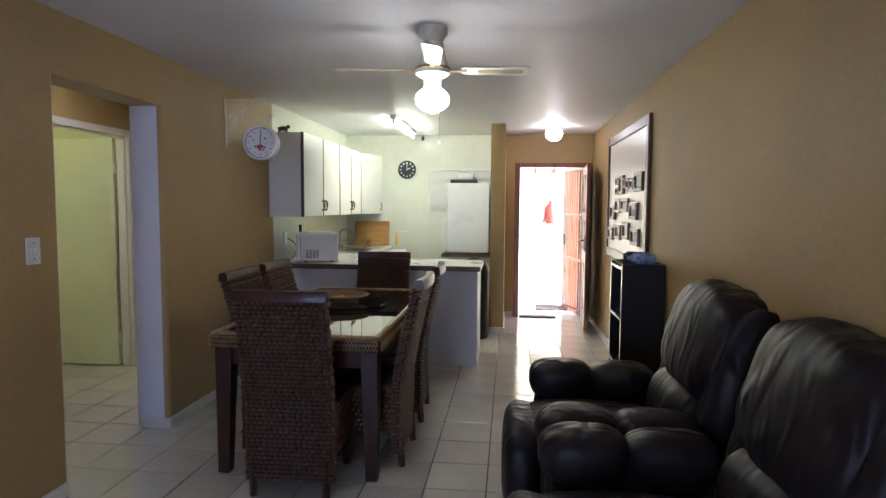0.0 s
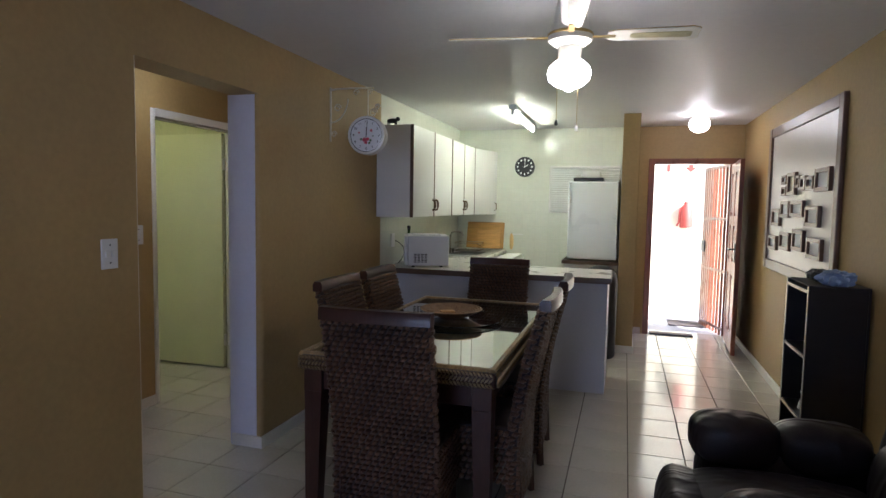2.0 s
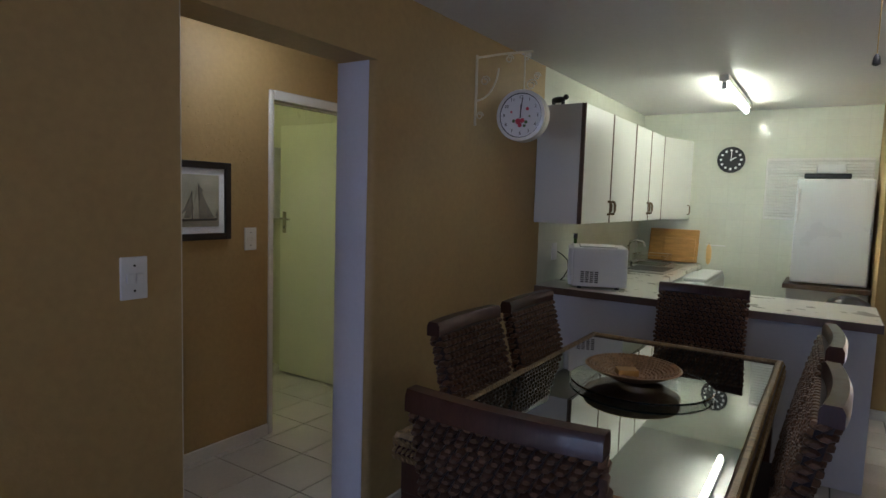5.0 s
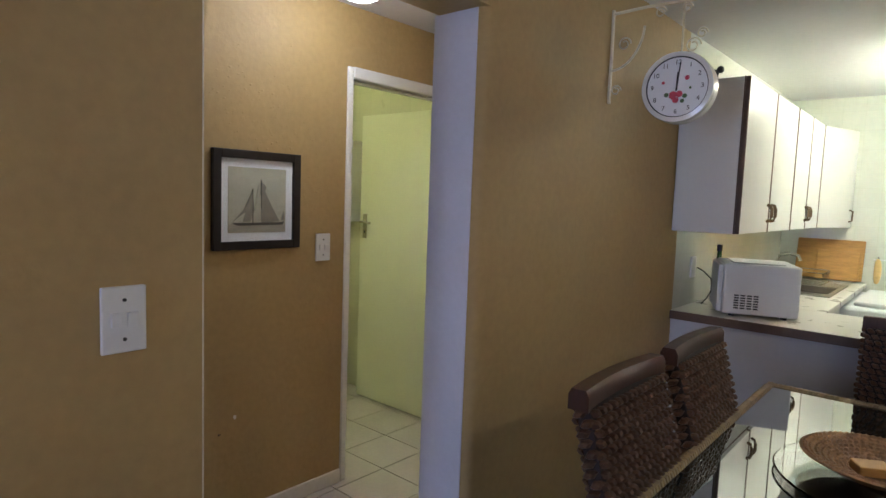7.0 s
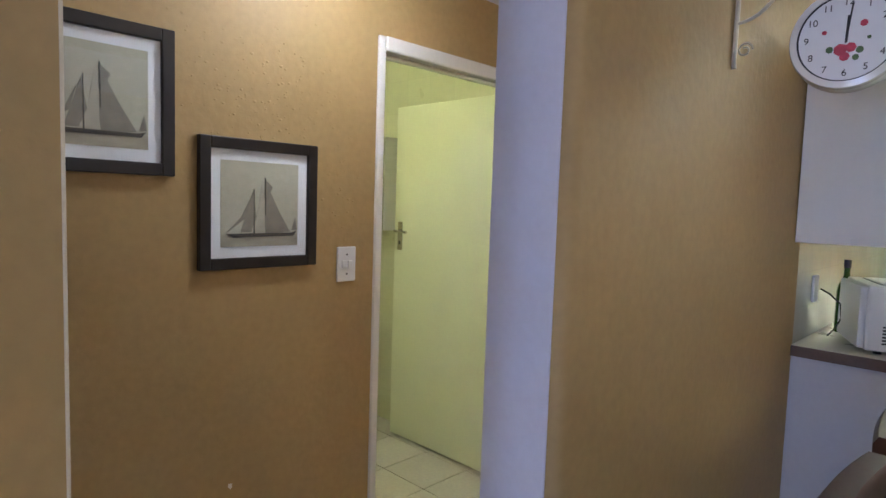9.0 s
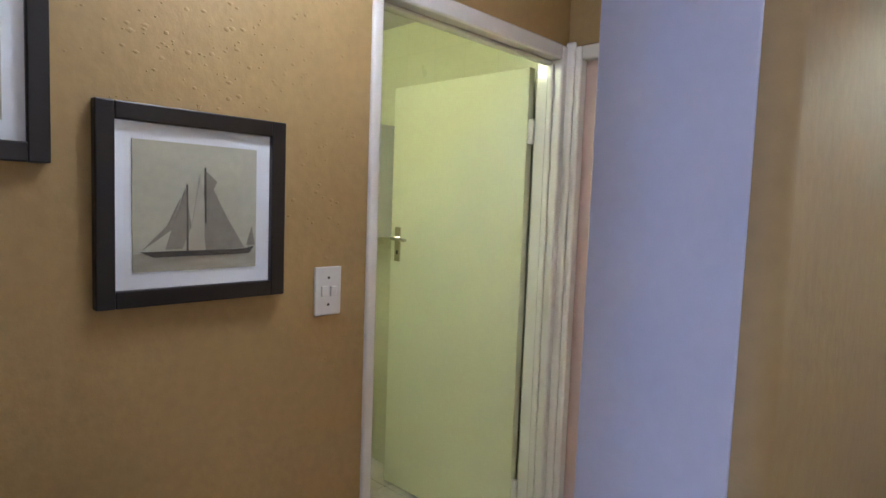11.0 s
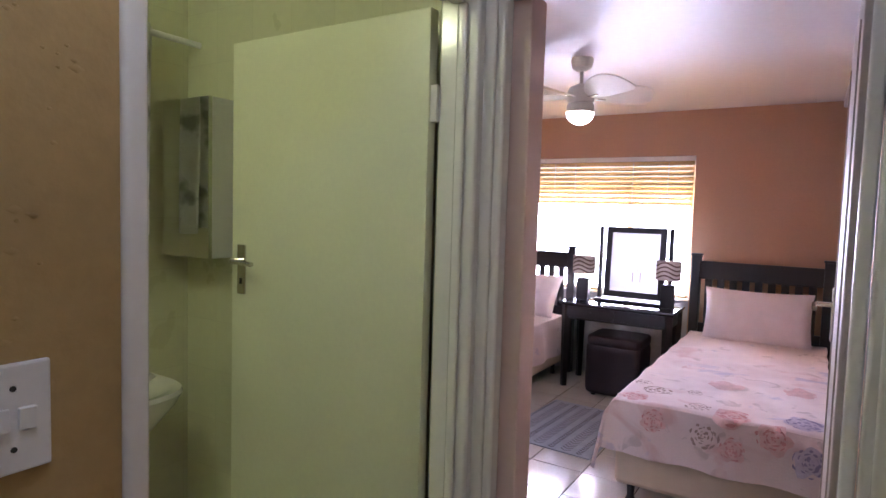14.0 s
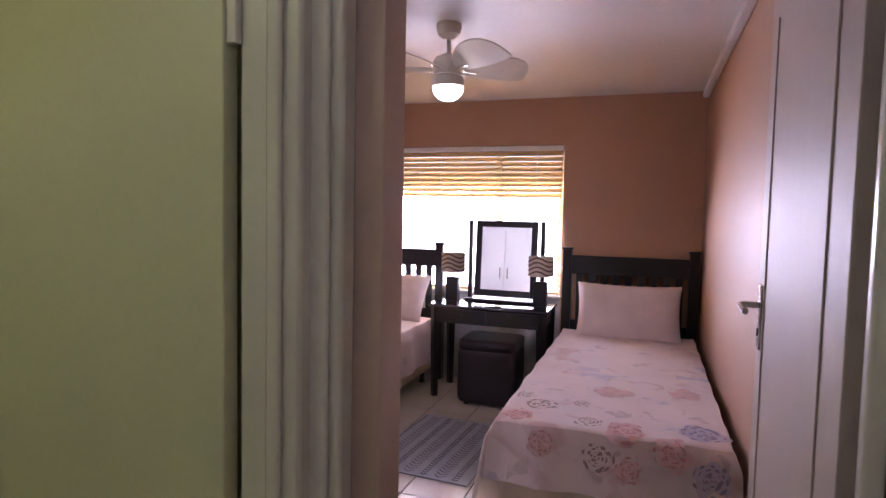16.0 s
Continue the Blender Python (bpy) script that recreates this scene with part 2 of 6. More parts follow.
# white leaf: the shade on its face is put into this tan-grey colour
DOOR_SHADED_WHITE = mat("brushed_white_paint_shade_toned", (0.46, 0.39, 0.34), 0.5, 0.08, 3, 60, 0.2, stretch=(8, 8, 1))


def creased(m, scale, strength, dist):
    """Adds soft folds and creases to a leather or cloth material."""
    n, l = nodes_of(m)
    b = n["Principled BSDF"]
    old = b.inputs["Normal"].links[0].from_socket
    tc = n.new("ShaderNodeTexCoord")
    no = n.new("ShaderNodeTexNoise")
    no.noise_type = "RIDGED_MULTIFRACTAL"
    no.inputs["Scale"].default_value, no.inputs["Detail"].default_value = scale, 3
    no.inputs["Distortion"].default_value = 0.9
    mp = n.new("ShaderNodeMapping")
    mp.inputs["Scale"].default_value = (1.0, 1.7, 0.55)
    l.new(tc.outputs["Object"], mp.inputs[0])
    l.new(mp.outputs[0], no.inputs["Vector"])
    bp = n.new("ShaderNodeBump")
    bp.inputs["Strength"].default_value, bp.inputs["Distance"].default_value = strength, dist
    l.new(no.outputs["Fac"], bp.inputs["Height"])
    l.new(old, bp.inputs["Normal"])
    l.new(bp.outputs[0], b.inputs["Normal"])


LEATHER.node_tree.nodes["Principled BSDF"].inputs["Specular IOR Level"].default_value = 0.22
for soft_, level in ((DARK_WOOD, 0.28), (WEAVE, 0.25), (TILE, 0.8)):
    soft_.node_tree.nodes["Principled BSDF"].inputs["Specular IOR Level"].default_value = level
creased(LEATHER, 6.0, 0.8, 0.03)
creased(PILLOWC, 6.0, 0.25, 0.012)
GLASS = glass("clear_glass", (0.97, 0.98, 0.98))
DOOR_SHADED_WHITE.node_tree.nodes["Principled BSDF"].inputs["Specular IOR Level"].default_value = 0.2
CEIL.node_tree.nodes["Principled BSDF"].inputs["Specular IOR Level"].default_value = 0.3
TABLE_GLASS = mat("smoked_table_glass", (0.012, 0.016, 0.013), 0.02, 0.2, 4, 60, 0.0, coat=1.0, rv=0.01)


TABLE_GLASS.node_tree.nodes["Principled BSDF"].inputs["IOR"].default_value = 2.3


def curtain_mat():
    """Off-white voile with grey leaf-like blotches."""
    m = mat("blotched_curtain_cloth", (0.76, 0.76, 0.70), 0.9, 0.1, 10, 150, 0.1)
    n, l = nodes_of(m)
    b = n["Principled BSDF"]
    src = b.inputs["Base Color"].links[0].from_socket
    tc = n.new("ShaderNodeTexCoord")
    no = n.new("ShaderNodeTexNoise")
    no.inputs["Scale"].default_value, no.inputs["Detail"].default_value = 6.5, 3
    l.new(tc.outputs["Object"], no.inputs["Vector"])
    r = n.new("ShaderNodeValToRGB")
    r.color_ramp.elements[0].position, r.color_ramp.elements[1].position = 0.54, 0.62
    r.color_ramp.elements[0].color, r.color_ramp.elements[1].color = (1, 1, 1, 1), (0.45, 0.47, 0.42, 1)
    l.new(no.outputs["Fac"], r.inputs[0])
    mul = n.new("ShaderNodeMix")
    mul.data_type, mul.blend_type = "RGBA", "MULTIPLY"
    mul.inputs[0].default_value = 1
    l.new(src, mul.inputs[6])
    l.new(r.outputs[0], mul.inputs[7])
    l.new(mul.outputs[2], b.inputs["Base Color"])
    return m


CURTAIN = curtain_mat()


def bedspread_mat():
    """Washed pale cotton with faint pink and grey blooms."""
    m = mat("floral_bedspread_cotton", (0.78, 0.68, 0.68), 0.9, 0.07, 5, 180, 0.35, sheen=0.2, dist=0.008)
    n, l = nodes_of(m)
    b = n["Principled BSDF"]
    src = b.inputs["Base Color"].links[0].from_socket
    tc = n.new("ShaderNodeTexCoord")
    for scale, lo, hi, col in ((3.2, 0.60, 0.68, (0.62, 0.42, 0.42, 1)), (7.5, 0.62, 0.67, (0.50, 0.42, 0.42, 1)), (5.1, 0.63, 0.70, (0.48, 0.46, 0.60, 1))):
        no = n.new("ShaderNodeTexNoise")
        no.inputs["Scale"].default_value, no.inputs["Detail"].default_value = scale, 6
        no.inputs["Distortion"].default_value = 1.0
        l.new(tc.outputs["Object"], no.inputs["Vector"])
        r = n.new("ShaderNodeValToRGB")
        r.color_ramp.elements[0].position, r.color_ramp.elements[1].position = lo, hi
        r.color_ramp.elements[0].color, r.color_ramp.elements[1].color = (0, 0, 0, 1), (0.7, 0.7, 0.7, 1)
        l.new(no.outputs["Fac"], r.inputs[0])
        mx = n.new("ShaderNodeMix")
        mx.data_type = "RGBA"
        l.new(r.outputs[0], mx.inputs[0])
        l.new(src, mx.inputs[6])
        mx.inputs[7].default_value = col
        src = mx.outputs[2]
    l.new(src, b.inputs["Base Color"])
    return m


SPREAD = bedspread_mat()


# ---- mesh helpers ----
def bm_box(x0, y0, z0, x1, y1, z1, bevel=0.0, seg=2, bm=None):
    out = bm or bmesh.new()
    m = Matrix.Translation(((x0 + x1) / 2, (y0 + y1) / 2, (z0 + z1) / 2)) @ Matrix.Diagonal((abs(x1 - x0), abs(y1 - y0), abs(z1 - z0), 1))
    r = bmesh.ops.create_cube(out, size=1, matrix=m)
    if bevel:
        edges = list({e for v in r["verts"] for e in v.link_edges})
        bmesh.ops.bevel(out, geom=edges, offset=bevel, segments=seg, profile=0.5, affect="EDGES")
    return out


def bm_cyl(p, q, r0, r1=None, n=16, bm=None, caps=True):
    """A round bar from p to q."""
    out = bm or bmesh.new()
    p, q = Vector(p), Vector(q)
    m = Matrix.Translation((p + q) / 2) @ (q - p).to_track_quat("Z", "Y").to_matrix().to_4x4()
    bmesh.ops.create_cone(out, cap_ends=caps, segments=n, radius1=r0, radius2=r0 if r1 is None else r1, depth=(q - p).length, matrix=m)
    return out


def bm_lathe(profile, n=24, m=None, bm=None):
    """A turned shape: (radius, height) pairs round z."""
    out = bm or bmesh.new()
    m = m or Matrix()
    rings = []
    for r, z in profile:
        if r < 1e-5:
            rings.append([out.verts.new(m @ Vector((0, 0, z)))])
        else:
            rings.append([out.verts.new(m @ Vector((r * math.cos(2 * math.pi * i / n), r * math.sin(2 * math.pi * i / n), z))) for i in range(n)])
    for a, b in zip(rings, rings[1:]):
        for i in range(n):
            j = (i + 1) % n
            vs = [a[i % len(a)], a[j % len(a)], b[j % len(b)], b[i % len(b)]]
            vs = list(dict.fromkeys(vs))
            if len(vs) > 2:
                out.faces.new(vs)
    bmesh.ops.recalc_face_normals(out, faces=out.faces)
    return out


def bm_cushion(cx, cy, cz, sx, sy, sz, e=3.0, nu=28, nv=16, wrinkle=0.0, seed=0.0, bm=None, m=None):
    """A stuffed, rounded block (superellipsoid) with slight wrinkles."""
    out = bm or bmesh.new()
    m = m or Matrix()

    def sp(v):
        return math.copysign(abs(v) ** (2 / e), v)

    grid = []
    for i in range(nv + 1):
        phi = -math.pi / 2 + math.pi * i / nv
        row = []
        for j in range(nu):
            th = 2 * math.pi * j / nu
            p = Vector((sp(math.cos(phi)) * sp(math.cos(th)) * sx / 2, sp(math.cos(phi)) * sp(math.sin(th)) * sy / 2, sp(math.sin(phi)) * sz / 2))
            if wrinkle:
                k = noise.noise(Vector((p.x * 7 + seed, p.y * 7, p.z * 4))) + 0.5 * noise.noise(Vector((p.x * 19, p.y * 19 + seed, p.z * 8)))
                p *= 1 + wrinkle * k
            row.append(out.verts.new(m @ (p + Vector((cx, cy, cz)))))
        grid.append(row)
    for a, b in zip(grid, grid[1:]):
        for j in range(nu):
            out.faces.new((a[j], a[(j + 1) % nu], b[(j + 1) % nu], b[j]))
    bmesh.ops.remove_doubles(out, verts=out.verts, dist=1e-5)
    bmesh.ops.recalc_face_normals(out, faces=out.faces)
    return out


def bm_poly(points, y0, y1, bm=None):
    """A flat outline in x, z, thickened from y0 to y1."""
    out = bm or bmesh.new()
    a = [out.verts.new((x, y0, z)) for x, z in points]
    b = [out.verts.new((x, y1, z)) for x, z in points]
    out.faces.new(a)
    out.faces.new(b[::-1])
    for i in range(len(a)):
        j = (i + 1) % len(a)
        out.faces.new((a[j], a[i], b[i], b[j]))
    bmesh.ops.recalc_face_normals(out, faces=out.faces)
    return out


def bm_tube(points, r, n=8, bm=None):
    """A bent bar through points."""
    out = bm or bmesh.new()
    pts = [Vector(p) for p in points]
    rings = []
    ref = Vector((0.31, 0.17, 0.93))
    for i, p in enumerate(pts):
        d = (pts[min(i + 1, len(pts) - 1)] - pts[max(i - 1, 0)]).normalized()
        u = d.cross(ref).normalized()
        v = d.cross(u)
        rings.append([out.verts.new(p + r * (u * math.cos(2 * math.pi * k / n) + v * math.sin(2 * math.pi * k / n))) for k in range(n)])
    for a, b in zip(rings, rings[1:]):
        for k in range(n):
            out.faces.new((a[k], a[(k + 1) % n], b[(k + 1) % n], b[k]))
    out.faces.new(rings[0][::-1])
    out.faces.new(rings[-1])
    bmesh.ops.recalc_face_normals(out, faces=out.faces)
    return out


def moved(bm, m):
    bmesh.ops.transform(bm, matrix=m, verts=bm.verts)
    return bm


def mesh_of(name, bm, material, smooth=True):
    if smooth:
        # creases at true corners and where a small rounding meets a large flat
        for f in bm.faces:
            f.smooth = True
        areas = [f.calc_area() for f in bm.faces]
        bm.faces.index_update()
        for e in bm.edges:
            if len(e.link_faces) == 2:
                a, b = (areas[f.index] for f in e.link_faces)
                e.smooth = e.calc_face_angle(0.0) < radians(38) and max(a, b) < 8 * min(a, b) + 1e-9
    me = bpy.data.meshes.new(name)
    bm.to_mesh(me)
    bm.free()
    me.materials.append(material)
    return me


def part(name, bm, material, parent=None, label="", smooth=True):
    ob = new(name, mesh_of(name, bm, material, smooth))
    ob.parent = parent
    if label:
        ob["label"] = label
    return ob


def thing(name, label, category, m=None, group="", kind=""):
    ob = new(name)
    ob.empty_display_size = 0.1
    if m is not None:
        ob.matrix_basis = m
    return tagged(ob, label, category, group, kind)


def structure(name, bm, material, label, category):
    return tagged(part(name, bm, material), label, category, kind="structure")


# ---- the large structure ----
H = 2.36
XL, XR, YB, YE = -2.255, 0.945, -2.6, 7.745
XC, XH, YD = -2.45, -3.40, 4.95
BX0, BY1 = -5.7, 8.86

ground = bmesh.new()
bm_box(-400, -400, -0.30, 400, 400, -0.12, bm=ground)
structure("ground", ground, SOIL, "pale sunlit bare ground round the house", "ground")
structure("floor", bm_box(-6.0, -2.8, -0.12, 1.2, 9.02, -0.004), GROUT, "dark grout bed under the pale floor tiles", "floor")
cl_ = bm_box(-2.3, -2.8, H, 1.2, YE + 0.15, H + 0.15)
bm_box(-6.0, -2.8, H, -2.301, 9.0, H + 0.15, bm=cl_)
structure("ceiling", cl_, CEIL, "smooth white painted ceiling", "ceiling")
# unseen slab; its eaves are added to keep sky off the upper blind
rf_ = bm_box(-2.3, -3.2, H + 0.16, 1.25, YE + 0.2, H + 0.4)
bm_box(-6.6, -3.2, H + 0.16, -2.301, 9.35, H + 0.4, bm=rf_)
structure("roof_slab", rf_, CONCRETE, "unseen flat pale concrete roof slab, overhanging eaves added to block sky", "roof")

w = bm_box(XC, YB, 0, XL, 2.656, H)
bm_box(XC, 2.656, 2.05, XL, 3.580, H, bm=w)
bm_box(XC, 3.580, 0, XL, 5.28, H, bm=w)
structure("wall_west", w, OCHRE, "ochre painted plaster wall with a square opening to the passage", "wall")
structure("wall_kitchen_west", bm_box(XC, 5.28, 0, XL, 9.0, H), KTILE, "white glazed tile wall behind the kitchen counter", "wall")
AR = 0.032
arris = bm_poly([(XC, 3.5805), (XC, 3.548)] + [(XL - AR + AR * math.sin(radians(a)), 3.580 - AR * math.cos(radians(a))) for a in range(0, 91, 9)], 0, 2.0495)
moved(arris, Matrix(((1, 0, 0, 0), (0, 0, 1, 0), (0, 1, 0, 0), (0, 0, 0, 1))))
bmesh.ops.recalc_face_normals(arris, faces=arris.faces)
structure("wall_west_arris", arris, OCHRE, "ochre rounded plaster corner of the passage opening", "wall")
structure("trim_jamb", bm_box(XC - 0.016, 3.5477, 0, XC - 0.0005, 3.61, 2.049, bm=bm_box(XC - 0.016, 3.543, 0, XL - 0.032, 3.5475, 2.049, 0.002, 2)), WHITE_PAINT, "white painted reveal of the passage opening", "door jamb")
structure("trim_corner_bead", bm_box(XL - 0.004, 2.653, 0.07, XL + 0.001, 2.657, 2.049, 0.0015), IVORY, "worn pale plaster edge of the passage opening", "corner bead")
structure("wall_east", bm_box(XR, YB, 0, XR + 0.2, YE + 0.15, H), OCHRE, "ochre painted plaster wall behind the leather recliners", "wall")
w = bm_box(XC, YB - 0.2, 0, -1.6, YB, H)
bm_box(-0.525, YB - 0.2, 0, XR + 0.2, YB, H, bm=w)
bm_box(-1.6, YB - 0.2, 2.05, -0.525, YB, H, bm=w)
structure("wall_south", w, OCHRE, "ochre painted wall with a wide glazed opening", "wall")
structure("wall_kitchen_north", bm_box(XL, YE, 0, -0.22, YE + 0.15, H), KTILE, "white glazed tile wall at the back of the kitchen", "wall")
w = bm_box(-0.22, YE, 0, -0.03, YE + 0.15, H)
bm_box(-0.03, YE, 2.0, 0.93, YE + 0.15, H, bm=w)
bm_box(0.93, YE, 0, XR, YE + 0.15, H, bm=w)
structure("wall_north", w, OCHRE, "ochre painted wall round the front door", "wall")
structure("wall_pillar", bm_box(-0.31, 6.72, 0, -0.15, YE, H, 0.004), OCHRE, "narrow ochre partition between kitchen and entrance", "wall")

w = bm_box(XH - 0.1, 1.2, 0, XH, 3.955, H)
bm_box(XH - 0.1, 3.955, 2.075, XH, 4.94, H, bm=w)
structure("wall_passage", w, OCHRE, "ochre rough-plastered passage wall hung with pictures", "wall")
structure("wall_passage_end", bm_box(XH, 1.1, 0, XC, 1.2, H), OCHRE, "ochre plaster wall closing the passage", "wall")
w = bm_box(XH - 0.1, YD, 2.075, XC, YD + 0.12, H)
bm_box(XH - 0.1, YD, 0, XH + 0.04, YD + 0.12, 2.075, bm=w)
structure("wall_bedroom_south", w, PEACH, "painted wall over the bedroom door", "wall")
structure("wall_passage_north", bm_box(XH, YD - 0.006, 2.08, XC, YD - 0.001, H), OCHRE, "ochre painted strip over the bedroom door", "wall")
structure("wall_bath_bedroom", bm_box(BX0, YD + 0.05, 0, XH - 0.1, YD + 0.12, H), BTILE, "pale tiled wall of the bathroom", "wall")
structure("wall_bath_west", bm_box(-4.88, 2.9, 0, -4.78, YD + 0.05, H), BTILE, "pale tiled bathroom wall behind the basin", "wall")
structure("wall_bath_south", bm_box(-4.78, 2.8, 0, XH - 0.1, 2.9, H), BTILE, "pale tiled end wall of the bathroom", "wall")
structure("wall_bedroom_west", bm_box(BX0 - 0.15, YD, 0, BX0, BY1 + 0.15, H), PEACH, "peach painted bedroom wall", "wall")
structure("wall_bedroom_east", bm_box(XC - 0.006, YD + 0.12, 0, XC - 0.001, BY1, H), PEACH, "peach painted bedroom wall beside the bed", "wall")
WX0, WX1, WZ0, WZ1 = -5.02, -3.50, 0.74, 1.985
w = bm_box(BX0, BY1, 0, WX0, BY1 + 0.15, H)
bm_box(WX1, BY1, 0, XC, BY1 + 0.15, H, bm=w)
bm_box(WX0, BY1, WZ1, WX1, BY1 + 0.15, H, bm=w)
structure("wall_bedroom_north", w, PEACH, "peach plaster bedroom wall with the blinded window", "wall")


def skirting(x0, y0, x1, y1):
    bm = bm_box(x0, y0, 0, x1, y1, 0.07, 0.004)
    structure("baseboard", bm, BASEB, "white painted timber skirting board", "baseboard")


skirting(XL, YB, XL + 0.014, 2.656)
skirting(XL, 3.544, XL + 0.014, 5.26)
skirting(XC, 3.528, XL + 0.014, 3.5425)
skirting(XR - 0.014, YB, XR, YE)
skirting(XH, 1.2, XH + 0.014, 3.95)
skirting(-0.15, 6.71, -0.137, YE - 0.02)
skirting(-0.33, 6.706, -0.137, 6.72)
skirting(-0.137, YE - 0.014, -0.05, YE)
skirting(XC - 0.02, 5.9, XC - 0.006, BY1)
structure("trim_cornice", bm_box(XC - 0.05, 5.07, H - 0.05, XC - 0.006, BY1, H, 0.01), CEIL, "narrow white cornice along the bedroom wall", "cornice")


structure("wall_below_window", bm_box(WX0, BY1 + 0.002, 0, WX1, BY1 + 0.15, WZ0), UNDER_SILL, "rough grey plaster wall below the bedroom window", "wall")


# ---- doors and windows ----
def jamb_profile(name, x0, y0, x1, y1, z0, z1, parent):
    part(name, bm_box(x0, y0, z0, x1, y1, z1, 0.008, 3), GLOSS_WHITE, parent)


def lever_handle(parent, x, y, z, dx, dy):
    """Lever on a long plate. dx, dy: which way the plate faces; the lever points across."""
    hx, hy = -dy, dx
    h = part("handle_plate", bm_box(x - 0.02 * abs(dy) - 0.004 * abs(dx), y - 0.02 * abs(dx) - 0.004 * abs(dy), z - 0.085, x + 0.02 * abs(dy) + 0.004 * abs(dx), y + 0.02 * abs(dx) + 0.004 * abs(dy), z + 0.085, 0.003), CHROME, parent, "brushed chrome long plate")
    bar = bm_tube([(x, y, z + 0.03), (x + dx * 0.045, y + dy * 0.045, z + 0.03), (x + dx * 0.05 + hx * 0.02, y + dy * 0.05 + hy * 0.02, z + 0.03), (x + dx * 0.05 + hx * 0.11, y + dy * 0.05 + hy * 0.11, z + 0.027)], 0.008)
    part("lever", bar, CHROME, h)
    part("keyhole", bm_box(x + dx * 0.004 - 0.003, y + dy * 0.004 - 0.003, z - 0.05, x + dx * 0.006 + 0.003, y + dy * 0.006 + 0.003, z - 0.03), DARK, h)


# bathroom door: white steel frame, cream leaf standing open into the bathroom
d = thing("door_1", "cream flush bathroom door standing open in white frame", "door", kind="structure")
for a, b in ((3.953, 3.988), (4.885, 4.945)):
    jamb_profile("door_frame", XH - 0.11, a, XH + 0.012, b, 0, 2.075, d)
jamb_profile("door_frame", XH - 0.11, 3.988, XH + 0.012, 4.885, 2.02, 2.078, d)
jamb_profile("door_stop", XH - 0.07, 3.988, XH - 0.03, 4.0, 0, 2.02, d)
jamb_profile("door_stop", XH - 0.07, 4.0, XH - 0.03, 4.885, 2.006, 2.02, d)
jamb_profile("door_stop", XH - 0.05, 4.872, XH - 0.02, 4.885, 0, 2.006, d)
leaf = part("leaf", bm_box(-4.33, 4.862, 0.012, -3.525, 4.90, 2.005, 0.003), CREAM_DOOR, d, "cream painted flush leaf")
lever_handle(leaf, -4.275, 4.858, 1.24, 0, -1)
for z in (0.2, 1.70):
    part("hinge", bm_box(-3.53, 4.87, z, -3.505, 4.888, z + 0.1, 0.003), GLOSS_WHITE, d)

# bedroom door
d = thing("door_2", "white panelled bedroom door open against the wall", "door", kind="structure")
for a, b in ((XH + 0.002, -3.335), (-2.52, XC - 0.002)):
    jamb_profile("door_frame", a, YD - 0.02, b, YD + 0.03, 0, 2.075, d)
    jamb_profile("architrave", a if a < -3 else a + 0.02, YD - 0.034, b - 0.02 if a < -3 else b, YD - 0.02, 0, 2.09, d)
jamb_profile("door_frame", -3.335, YD - 0.02, -2.52, YD + 0.03, 2.02, 2.075, d)
part("door_lining", bm_box(-3.345, YD + 0.03, 0, -3.283, YD + 0.125, 2.04, 0.004), LIT_PEACH, d, "peach painted lining, its light put into a pale pink colour")
jamb_profile("door_frame", -2.55, YD + 0.03, -2.52, YD + 0.06, 0, 2.02, d)
lf = bm_box(-0.04, 0, 0.012, 0, 0.765, 2.005, 0.003)
DL = Matrix.Translation((-2.522, 5.045, 0)) @ Matrix.Rotation(radians(-0.5), 4, "Z")
leaf = part("leaf", moved(lf, DL), DOOR_SHADED_WHITE, d, "brushed white painted leaf with shade toned into its colour")
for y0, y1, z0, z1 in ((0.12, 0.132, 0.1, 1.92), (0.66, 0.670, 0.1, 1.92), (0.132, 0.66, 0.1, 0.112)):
    part("moulding", moved(bm_box(-0.044, y0, z0, -0.039, y1, z1, 0.002), DL), DOOR_SHADED_WHITE, leaf)
lever_handle(leaf, -2.560, 5.745, 1.17, -1, 0)
for z in (0.2, 1.70):
    part("hinge", bm_box(-2.535, 5.02, z, -2.512, 5.045, z + 0.1, 0.003), GLOSS_WHITE, d)

# front door: red varnished frame and six-panel leaf open inwards, bar gate open outwards
d = thing("door_3", "red-brown varnished panelled front door standing open", "door", kind="structure")
part("door_frame", bm_box(-0.03, YE - 0.02, 0, 0.035, YE + 0.12, 2.0, 0.005), RED_WOOD, d)
part("door_frame", bm_box(0.865, YE - 0.02, 0, 0.93, YE + 0.12, 2.0, 0.005), RED_WOOD, d)
part("door_frame", bm_box(0.035, YE - 0.02, 1.94, 0.865, YE + 0.12, 2.0, 0.005), RED_WOOD, d)
LM = Matrix.Translation((0.862, YE - 0.03, 0)) @ Matrix.Rotation(radians(176), 4, "Z")


def leafbox(y0, y1, z0, z1, t0, t1, bevel=0.004):
    return moved(bm_box(t0, y0, z0, t1, y1, z1, bevel), LM)


leaf = part("leaf", leafbox(0, 0.87, 0.03, 1.93, 0.012, 0.028), RED_WOOD, d, "varnished six-panel leaf")
for y0, y1 in ((0, 0.11), (0.385, 0.485), (0.76, 0.87)):
    part("stile", leafbox(y0, y1, 0.03, 1.93, 0, 0.04), RED_WOOD, leaf)
for z0, z1 in ((0.03, 0.22), (0.78, 0.92), (1.28, 1.38), (1.82, 1.93)):
    for y0, y1 in ((0.11, 0.385), (0.485, 0.76)):
        part("rail", leafbox(y0, y1, z0, z1, 0.001, 0.039), RED_WOOD, leaf)
